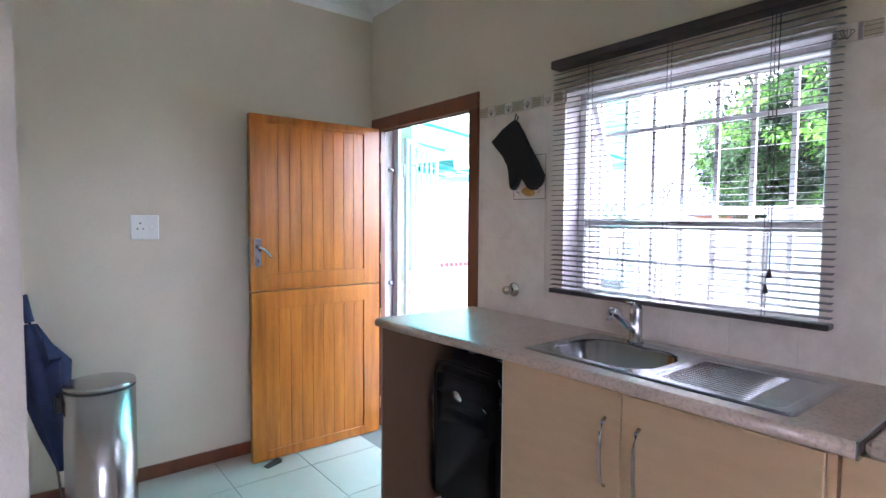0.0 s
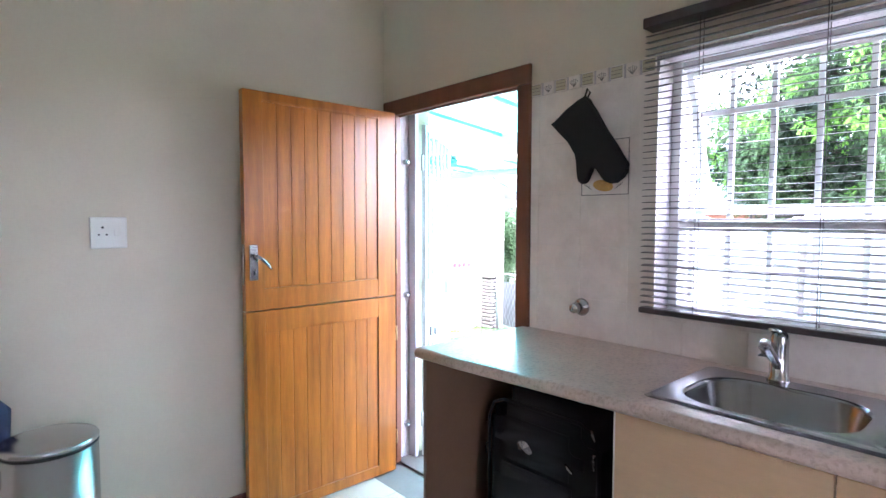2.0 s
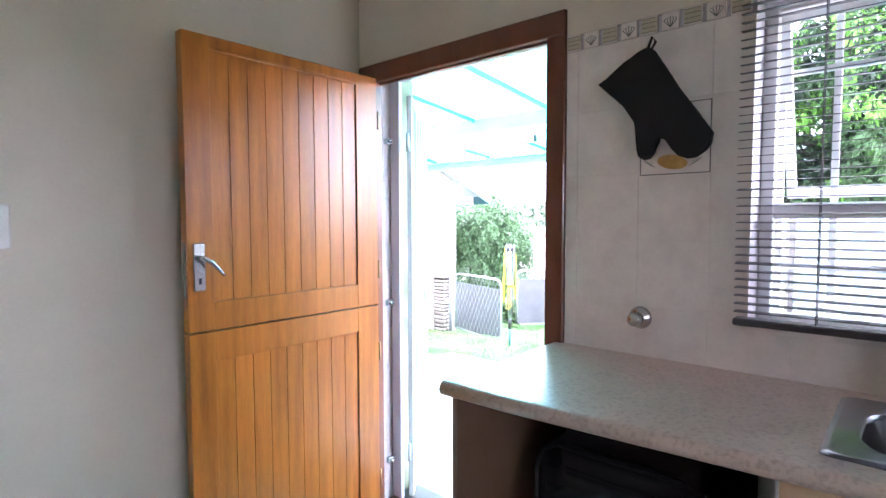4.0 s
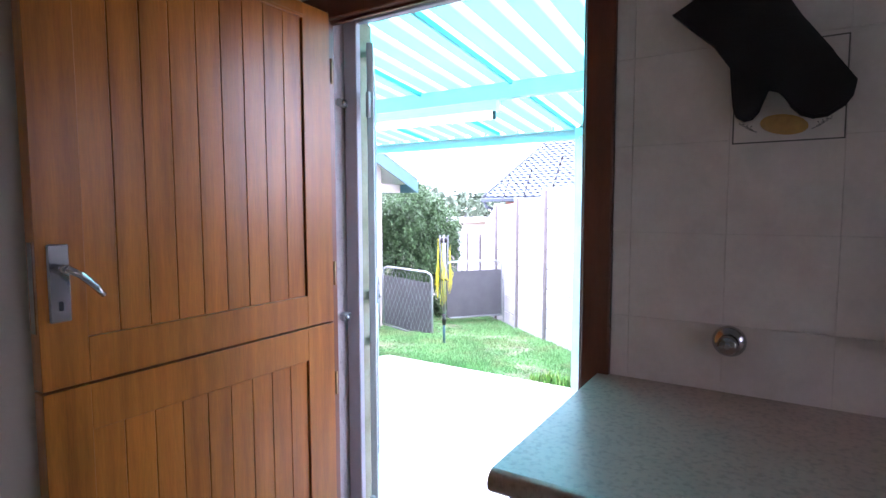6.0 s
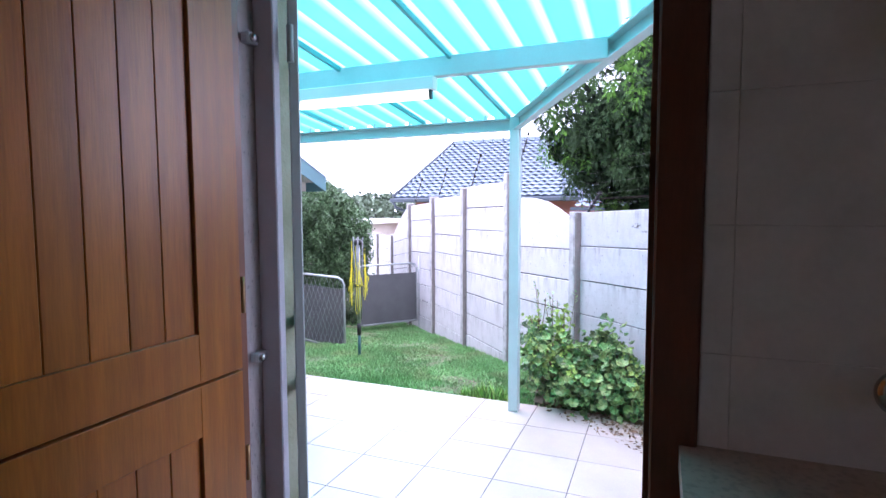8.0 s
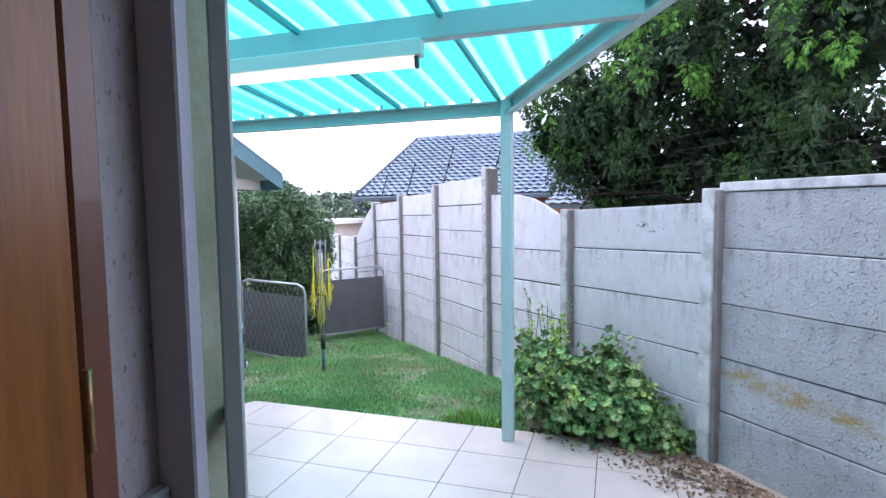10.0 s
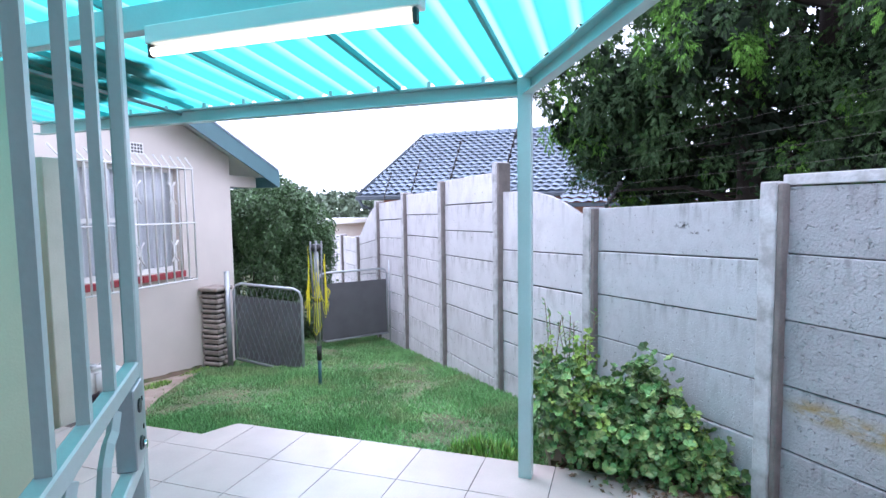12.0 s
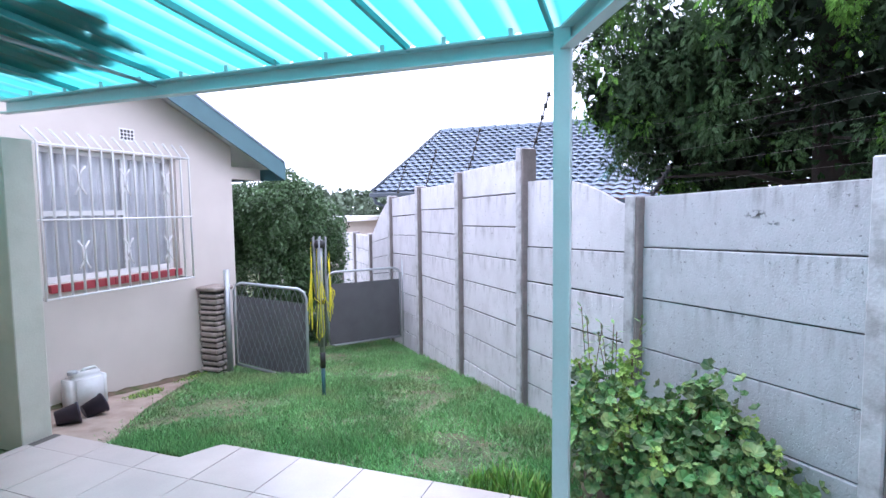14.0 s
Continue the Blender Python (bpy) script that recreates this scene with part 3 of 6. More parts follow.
def build_blind():
    t = thing("venetian_blind", "dark brown venetian blind half tilted over the kitchen window", "blind", (W - 0.05, 1.135, 2.14))
    h = 0.54
    part("head_rail", boxes((-0.035, 0.035, -h, h, -0.03, 0.005), bevel=0.003), slat_mat, t)
    part("bottom_rail", boxes((-0.025, 0.025, -h, h, -1.028, -1.008), bevel=0.004), slat_mat, t)
    bm = boxes((-0.0125, 0.0125, -h, h, -0.001, 0.001))
    for v in bm.verts:
        v.co.z += 0.002 - 12 * v.co.x ** 2
    me = mesh_of("slat", bm, slat_mat)
    for k in range(43):
        z = -0.05 - k * 0.0224
        s = part("slat", me, slat_mat, t)
        s.matrix_basis = pose(0, 0, z, 0, -6 if k % 9 else -11, 0)
    for y in (-0.35, 0.0, 0.35):
        bm = bmesh.new()
        tube(bm, [(-0.0145, y, -0.03), (-0.0145, y, -1.01)], 0.0014, 5)
        tube(bm, [(0.0145, y, -0.03), (0.0145, y, -1.01)], 0.0014, 5)
        part("ladder_cord", bm, slat_mat, t)
    bm = bmesh.new()
    tube(bm, [(-0.03, -0.38, -0.03), (-0.03, -0.375, -0.85)], 0.002, 5)
    lathe(bm, [(0.003, 0.03), (0.010, 0.0), (0.002, -0.002)], 10, (-0.03, -0.375, -0.88))
    lathe(bm, [(0.003, 0.03), (0.010, 0.0), (0.002, -0.002)], 10, (-0.03, -0.365, -0.93))
    part("pull_cord", bm, slat_mat, t)


build_door_frame()
build_leaf()
build_tiles()
build_wall_tiles()
build_tile_decor()
build_window()
build_blind()

TOP = 0.967


# ---- kitchen units ----
def build_counter():
    t = thing("worktop", "speckled beige laminate worktop with rounded edges", "worktop")
    y0, y1 = 0.40, 2.255
    bm = bmesh.new()
    z0 = TOP - 0.04
    bowl_y, sx0, sx1 = (0.93, 1.40), 1.735, 2.11
    prism(bm, [(sx0, y0), (sx0, y1), (1.602, y1), (1.604, 2.05), (1.655, 1.35), (1.668, y0)], z0, TOP), box(bm, sx1, W - 0.007, y0, y1, z0, TOP)
    box(bm, sx0, sx1, bowl_y[1], y1, z0, TOP), box(bm, sx0, sx1, y0, bowl_y[0], z0, TOP)
    part("long_top", bm, worktop_mat, t)
    part("corner_top", boxes((1.69, W - 0.007, -0.25, 0.392, z0, TOP), bevel=0.012), worktop_mat, t)
    part("joint_strip", boxes((1.66, W - 0.01, 0.3935, 0.3995, z0, TOP + 0.003)), steel, t)
    bm = bmesh.new()
    tube(bm, [(1.668, y0, TOP - 0.02), (1.655, 1.35, TOP - 0.02), (1.604, 2.05, TOP - 0.02), (1.602, y1, TOP - 0.02)], 0.0198, 12)
    part("rounded_edge", bm, worktop_mat, t)
    # sink cabinet
    c = thing("sink_cabinet", "beige laminate kitchen cabinet under the sink with two doors", "cabinet")
    part("body", boxes((1.69, W - 0.02, 0.438, 0.456, 0.1, z0 - 0.001), (1.69, W - 0.02, 1.462, 1.478, 0.1, z0 - 0.001), (1.69, W - 0.02, 0.456, 1.462, 0.1, 0.118)), cabinet_mat, c)
    part("side_panel", boxes((1.672, W - 0.02, 1.4785, 1.483, 0.0, z0 - 0.001)), white_plastic, c, "white melamine side panel")
    part("plinth", boxes((1.74, 1.755, 0.43, 1.478, 0.0, 0.1)), brown_board, c)
    for a, b, hy in ((0.457, 0.974, 0.914), (0.978, 1.478, 1.03)):
        d = part("door", boxes((1.67, 1.689, a, b, 0.11, z0 - 0.006), bevel=0.002), cabinet_mat, c)
        bm = bmesh.new()
        tube(bm, [(1.669, hy, 0.832), (1.65, hy, 0.82), (1.642, hy, 0.78), (1.64, hy, 0.73), (1.642, hy, 0.68), (1.65, hy, 0.63), (1.669, hy, 0.615)], 0.006, 8)
        part("handle", bm, chrome, d, "chrome bow handle")
    e = thing("end_panel", "dark brown end panel under the worktop", "panel")
    part("panel", boxes((1.60, W - 0.022, 2.205, 2.223, 0, z0 - 0.001), bevel=0.001), brown_board, e)
    part("rear_batten", boxes((W - 0.06, W - 0.02, 1.46, 2.18, z0 - 0.06, z0 - 0.002)), brown_board, e)
    q = thing("corner_cabinet", "beige laminate corner kitchen cabinet", "cabinet")
    part("body", boxes((1.70, W - 0.02, -0.2, 0.432, 0.1, z0 - 0.001)), cabinet_mat, q)
    part("plinth", boxes((1.76, 2.0, -0.2, 0.42, 0, 0.1)), brown_board, q)
    # sink
    s = thing("sink", "stainless steel sink with a bowl and ribbed drainer", "sink", (0, 0, TOP))
    bm = bmesh.new()
    x0, x1, ya, yb = 1.712, 2.150, 0.535, 1.425

    def rounded(x0, x1, y0, y1, r, n=6):
        out = []
        for cx, cy, a0 in ((x1 - r, y1 - r, 0), (x0 + r, y1 - r, 90), (x0 + r, y0 + r, 180), (x1 - r, y0 + r, 270)):
            out += [(cx + r * math.cos(radians(a0 + 90 * k / n)), cy + r * math.sin(radians(a0 + 90 * k / n))) for k in range(n + 1)]
        return out
    levels = [(x0, x1, ya, yb, 0.02, 0.0005), (x0 + 0.012, x1 - 0.012, ya + 0.012, yb - 0.012, 0.02, 0.006)]
    rings = [[bm.verts.new((x, y, z)) for x, y in rounded(a, b, c2, d2, r)] for a, b, c2, d2, r, z in levels]
    bowl = [[bm.verts.new((x, y, z)) for x, y in rounded(a, b, c2, d2, r)] for a, b, c2, d2, r, z in
            ((1.757, 2.075, 0.965, 1.372, 0.11, 0.004), (1.764, 2.068, 0.972, 1.365, 0.105, -0.006), (1.780, 2.052, 0.99, 1.348, 0.10, -0.13), (1.82, 2.015, 1.03, 1.31, 0.08, -0.15))]
    drain = [[bm.verts.new((x, y, z)) for x, y in rounded(a, b, c2, d2, r)] for a, b, c2, d2, r, z in
             ((1.748, 2.11, 0.565, 0.935, 0.03, 0.005), (1.76, 2.10, 0.577, 0.923, 0.03, 0.0012))]
    for group in (rings, bowl, drain):
        for a, b in zip(group, group[1:]):
            for k in range(len(a)):
                bm.faces.new((a[k], a[(k + 1) % len(a)], b[(k + 1) % len(b)], b[k])).smooth = True
    bm.faces.new(bowl[-1]), bm.faces.new(drain[-1])
    edges = [bm.edges.get((r[k], r[(k + 1) % len(r)])) for r in (rings[-1], bowl[0], drain[0]) for k in range(len(r))]
    bmesh.ops.triangle_fill(bm, use_beauty=True, edges=edges)
    part("basin", bm, sink_steel, s)
    for k in range(15):
        bm = bmesh.new()
        tube(bm, [(1.785 + k * 0.0195, 0.66, 0.0012), (1.785 + k * 0.0195, 0.915, 0.0012)], 0.0022, 6)
        part("drainer_rib", bm, sink_steel, s)
    bm = bmesh.new()
    lathe(bm, [(0.04, 0), (0.038, 0.004), (0.02, 0.002), (0.005, 0.001)], 20, (1.92, 1.17, -0.149))
    part("plug_hole", bm, chrome, s)
    tp = thing("mixer_tap", "chrome single lever kitchen mixer tap", "tap", (2.128, 1.216, TOP + 0.004))
    bm = bmesh.new()
    lathe(bm, [(0.030, 0), (0.030, 0.008), (0.025, 0.014), (0.024, 0.10), (0.025, 0.112), (0.0235, 0.134), (0.017, 0.146), (0.006, 0.15)], 20)
    part("body", bm, chrome, tp)
    bm = bmesh.new()
    tube(bm, [(-0.010, -0.001, 0.045), (-0.08, -0.006, 0.085), (-0.165, -0.015, 0.135), (-0.185, -0.018, 0.143), (-0.202, -0.020, 0.135), (-0.205, -0.020, 0.112)], 0.0135, 12)
    part("spout", bm, chrome, tp)
    bm = bmesh.new()
    tube(bm, [(0.0, 0.0, 0.135), (-0.02, -0.004, 0.150), (-0.055, 0.010, 0.158)], 0.009, 8, taper=0.006)
    part("lever", bm, chrome, tp)


build_counter()


# ---- loose things of the kitchen ----
def build_bin():
    t = thing("pedal_bin", "brushed stainless steel pedal bin with domed lid", "bin", (0.545, 3.03, 0))
    bm = bmesh.new()
    lathe(bm, [(0.15, 0.0), (0.152, 0.01), (0.148, 0.03), (0.148, 0.64)], 48)
    part("body", bm, steel, t)
    bm = bmesh.new()
    lathe(bm, [(0.149, 0.641), (0.149, 0.648), (0.143, 0.65)], 48)
    part("collar", bm, black_plastic, t)
    bm = bmesh.new()
    lathe(bm, [(0.15, 0.6505), (0.15, 0.662), (0.145, 0.668), (0.10, 0.678), (0.05, 0.684), (0.01, 0.686)], 48)
    part("lid", bm, steel, t)
    part("carry_handle", boxes((-0.175, -0.149, -0.02, 0.02, 0.55, 0.63), bevel=0.006), black_plastic, t)
    part("pedal", boxes((-0.03, 0.03, -0.19, -0.15, 0.01, 0.022), bevel=0.004), black_plastic, t)


def build_umbrella():
    t = thing("umbrella", "folded navy blue umbrella leaning against the wall", "umbrella", (0.315, 3.2, 0.0))
    bm = bmesh.new()
    pts = [(0.085, 0.03, 0.20), (0.065, 0.02, 0.40), (0.035, 0.03, 0.58), (0.025, 0.04, 0.74), (0.0, 0.055, 0.83), (-0.02, 0.06, 0.93)]
    rings = []
    for i, (p, r) in enumerate(zip(pts, (0.015, 0.055, 0.075, 0.09, 0.05, 0.022))):
        rings.append([bm.verts.new(Vector(p) + Vector((math.cos(a), math.sin(a) * 0.6, 0)) * r * (1 + 0.25 * math.cos(6 * a))) for a in (2 * math.pi * k / 36 for k in range(36))])
    for a, b in zip(rings, rings[1:]):
        for k in range(36):
            bm.faces.new((a[k], a[(k + 1) % 36], b[(k + 1) % 36], b[k])).smooth = True
    bm.faces.new(rings[0][::-1]), bm.faces.new(rings[-1])
    part("canopy", bm, navy, t)
    bm = bmesh.new()
    q = [bm.verts.new(v) for v in ((0.02, -0.02, 0.90), (0.045, -0.03, 0.83), (0.100, -0.028, 0.775), (0.082, -0.01, 0.748), (0.05, 0.0, 0.735), (0.03, 0.01, 0.70), (0.03, 0.05, 0.80), (0.045, -0.045, 0.77))]
    for f in ((0, 1, 7), (1, 2, 7), (2, 3, 7), (3, 4, 7), (4, 5, 7), (0, 6, 5), (0, 2, 1), (0, 6, 2), (2, 6, 4), (2, 4, 3), (6, 5, 4), (0, 7, 5)):
        bm.faces.new([q[k] for k in f])
    part("loose_fold", bm, navy, t)
    bm = bmesh.new()
    tube(bm, [(0.085, 0.03, 0.0), (0.01, 0.05, 0.80), (-0.025, 0.06, 0.95)], 0.006, 8)
    part("shaft", bm, chrome, t)
    bm = bmesh.new()
    tube(bm, [(-0.022, 0.06, 0.94), (-0.045, 0.062, 1.07)], 0.020, 10)
    part("grip", bm, navy, t)


def build_socket():
    t = thing("wall_socket", "white three-pin switched wall socket", "socket", (0.797, N, 1.387))
    part("plate", boxes((-0.068, 0.068, -0.012, -0.0005, -0.066, 0.066), bevel=0.004), white_plastic, t)
    part("rocker", boxes((0.018, 0.038, -0.015, -0.0115, -0.014, 0.014), bevel=0.002), white_plastic, t)
    for x, z, r in ((-0.022, 0.022, 0.005), (-0.036, -0.008, 0.004), (-0.008, -0.008, 0.004)):
        bm = bmesh.new()
        tube(bm, [(x, -0.0125, z), (x, -0.0115, z)], r, 12)
        part("pin_hole", bm, black_plastic, t)


def build_mitt():
    t = thing("oven_mitt", "black cloth oven mitt hanging by a loop", "oven mitt", (W - 0.045, 0, 0))
    out = [(2.093, 1.84), (2.05, 1.862), (2.007, 1.893), (1.965, 1.918), (1.932, 1.929), (1.915, 1.915), (1.89, 1.873), (1.848, 1.79), (1.789, 1.717), (1.745, 1.652), (1.750, 1.622), (1.762, 1.604), (1.79, 1.585), (1.815, 1.583),
           (1.838, 1.592), (1.855, 1.610), (1.875, 1.65), (1.900, 1.658), (1.908, 1.635), (1.912, 1.605), (1.925, 1.590), (1.941, 1.587), (1.957, 1.598), (1.963, 1.618), (1.968, 1.665), (1.965, 1.708), (2.005, 1.757), (2.05, 1.80)]
    bm = bmesh.new()
    a, b = [bm.verts.new((-0.006, y, z)) for y, z in out], [bm.verts.new((0.024, y, z)) for y, z in out]
    bm.faces.new(a), bm.faces.new(b[::-1])
    for k in range(len(out)):
        bm.faces.new((a[k], a[(k + 1) % len(out)], b[(k + 1) % len(out)], b[k]))
    bmesh.ops.bevel(bm, geom=[e for e in bm.edges if len({round(v.co.x, 3) for v in e.verts}) == 1], offset=0.006, segments=2, affect="EDGES")
    part("glove", bm, black_cloth, t)
    bm = bmesh.new()
    tube(bm, [(0.005, 1.935, 1.925), (0.0, 1.92, 1.955), (0.006, 1.912, 1.94), (0.005, 1.925, 1.915)], 0.004, 6)
    part("loop", bm, black_cloth, t)


def build_valve():
    t = thing("wall_tap", "chrome wall stop valve knob", "tap", (W - 0.006, 1.954, 1.09))
    bm = bmesh.new()
    lathe(bm, [(0.036, 0), (0.036, 0.006), (0.026, 0.014), (0.017, 0.018), (0.017, 0.028), (0.021, 0.032), (0.021, 0.06), (0.017, 0.066), (0.010, 0.064), (0.006, 0.07)], 24)
    bmesh.ops.rotate(bm, verts=bm.verts, cent=(0, 0, 0), matrix=Matrix.Rotation(radians(-90), 3, "Y"))
    part("knob", bm, chrome, t)


def build_suitcase():
    t = thing("suitcase", "black soft upright suitcase under the worktop", "suitcase", (1.98, 1.862, 0))

    def soft(x0, x1, y0, y1, z0, z1, r):
        bm = boxes((x0, x1, y0, y1, z0, z1))
        bmesh.ops.bevel(bm, geom=[e for e in bm.edges if abs(e.verts[0].co.x - e.verts[1].co.x) > 1e-4], offset=r, segments=5, affect="EDGES")
        bmesh.ops.bevel(bm, geom=[e for e in bm.edges if abs(e.verts[0].co.x - e.verts[1].co.x) < 1e-4 and len(e.link_faces) == 2 and e.calc_face_angle() > 1.2], offset=min(r, x1 - x0) * 0.35, segments=2, affect="EDGES")
        for f in bm.faces:
            f.smooth = True
        return bm
    part("shell", soft(-0.12, 0.2, -0.262, 0.262, 0.04, 0.805, 0.085), black_cloth, t)
    part("front_panel", soft(-0.150, -0.121, -0.235, 0.235, 0.06, 0.775, 0.075), black_cloth, t)
    part("front_pocket", soft(-0.178, -0.151, -0.195, 0.205, 0.08, 0.55, 0.05), black_cloth, t)
    part("upper_pocket", soft(-0.170, -0.151, -0.19, 0.20, 0.565, 0.725, 0.06), black_cloth, t)
    bm = bmesh.new()
    tube(bm, [(-0.152, -0.236, 0.12), (-0.152, -0.236, 0.70), (-0.152, -0.215, 0.755), (-0.152, -0.165, 0.777), (-0.152, 0.165, 0.777), (-0.152, 0.215, 0.755), (-0.152, 0.236, 0.70), (-0.152, 0.236, 0.12)], 0.006, 6)
    part("piping", bm, black_cloth, t)
    bm = bmesh.new()
    rim = [bm.verts.new((-0.1715 - 0.006 * (math.sin(a) > 0.05), 0.048 + 0.034 * math.cos(a), 0.628 + (0.032 if math.sin(a) > 0 else 0.016) * math.sin(a))) for a in (2 * math.pi * k / 18 for k in range(18))]
    top = bm.verts.new((-0.184, 0.048, 0.632))
    for k in range(18):
        bm.faces.new((rim[k], rim[(k + 1) % 18], top))
    part("badge", bm, chrome, t)
    for y, z, dy, dz in ((-0.222, 0.775, -0.014, -0.03), (-0.232, 0.70, 0.0, -0.05), (-0.125, 0.632, -0.028, -0.02), (0.232, 0.60, 0.0, -0.045)):
        bm = bmesh.new()
        tube(bm, [(-0.168, y, z), (-0.176, y + dy * 0.5, z + dz * 0.4), (-0.174, y + dy, z + dz)], 0.006, 6, taper=0.004)
        part("zip_pull", bm, chrome, t)
    bm = bmesh.new()
    tube(bm, [(-0.03, -0.10, 0.803), (-0.045, -0.085, 0.822), (-0.05, 0.0, 0.828), (-0.045, 0.085, 0.822), (-0.03, 0.10, 0.803)], 0.010, 8)
    grip = part("carry_handle", bm, black_plastic, t)
    for y in (-0.10, 0.10):
        part("handle_mount", boxes((-0.045, -0.015, y - 0.018, y + 0.018, 0.80, 0.812), bevel=0.003), galv, grip)


def build_wedge():
    bm = bmesh.new()
    vs = [bm.verts.new(v) for v in ((0, -0.02, 0), (0.1, -0.02, 0), (0.1, 0.02, 0), (0, 0.02, 0), (0, -0.02, 0.02), (0, 0.02, 0.02), (0.1, -0.02, 0.004), (0.1, 0.02, 0.004))]
    for q in ((0, 3, 2, 1), (0, 1, 6, 4), (3, 5, 7, 2), (4, 6, 7, 5), (0, 4, 5, 3), (1, 2, 7, 6)):
        bm.faces.new([vs[k] for k in q])
    solid("door_wedge", bm, black_plastic, "small black rubber door wedge under the stable door", "door stop", loc=(1.44, 3.10, 0.0005), rz=200)


build_wedge()
build_bin()
build_umbrella()
build_socket()
build_mitt()
build_valve()
build_suitcase()


# ---- outdoors ----
def build_ground():
    bm = bmesh.new()
    xs = [-60, -20, -4, 2.3, 5.39, 5.4, 6, 7, 8, 9, 10, 12, 13.4, 20, 60, 400]
    ys = [-400, -60, -20, -4, 0, 2, 4, 5, 6, 7, 8, 9, 15, 40, 400]
    grid = [[bm.verts.new((x, y, ground_z(x, y) - (0.35 if x < 2.4 and y < 5.8 and x > -5 else 0))) for y in ys] for x in xs]
    for i in range(len(xs) - 1):
        for j in range(len(ys) - 1):
            bm.faces.new((grid[i][j], grid[i + 1][j], grid[i + 1][j + 1], grid[i][j + 1]))
    structure("ground", bm, lawn_mat, "lawn and soil of the yard")
    bm = bmesh.new()
    prism(bm, [(WO, -0.6), (3.0, 0.1), (5.655, 2.42), (5.655, 5.69), (5.42, 5.80), (5.42, 6.95), (WO, 6.95)], -0.36, PATIO - 0.004)
    structure("pavement", bm, patio_grout, "grouted base of the tiled patio")
    bm = bmesh.new()
    pts = [(5.44, 6.2), (5.7, 6.75), (5.95, 6.98), (6.5, 7.35), (7.34, 7.80), (8.0, 8.02), (8.0, 8.1), (4.5, 8.1), (4.5, 6.95), (5.44, 6.95)]
    vs = [bm.verts.new((x, y, ground_z(x, y) + 0.012)) for x, y in pts]
    bmesh.ops.triangulate(bm, faces=[bm.faces.new(vs)])
    structure("pavement", bm, sand, "bare sandy strip along the house wall")


F0, STEP = (5.585, 2.038), (1.122, 0.994)


def fence_at(i):
    return F0[0] + STEP[0] * i, F0[1] + STEP[1] * i


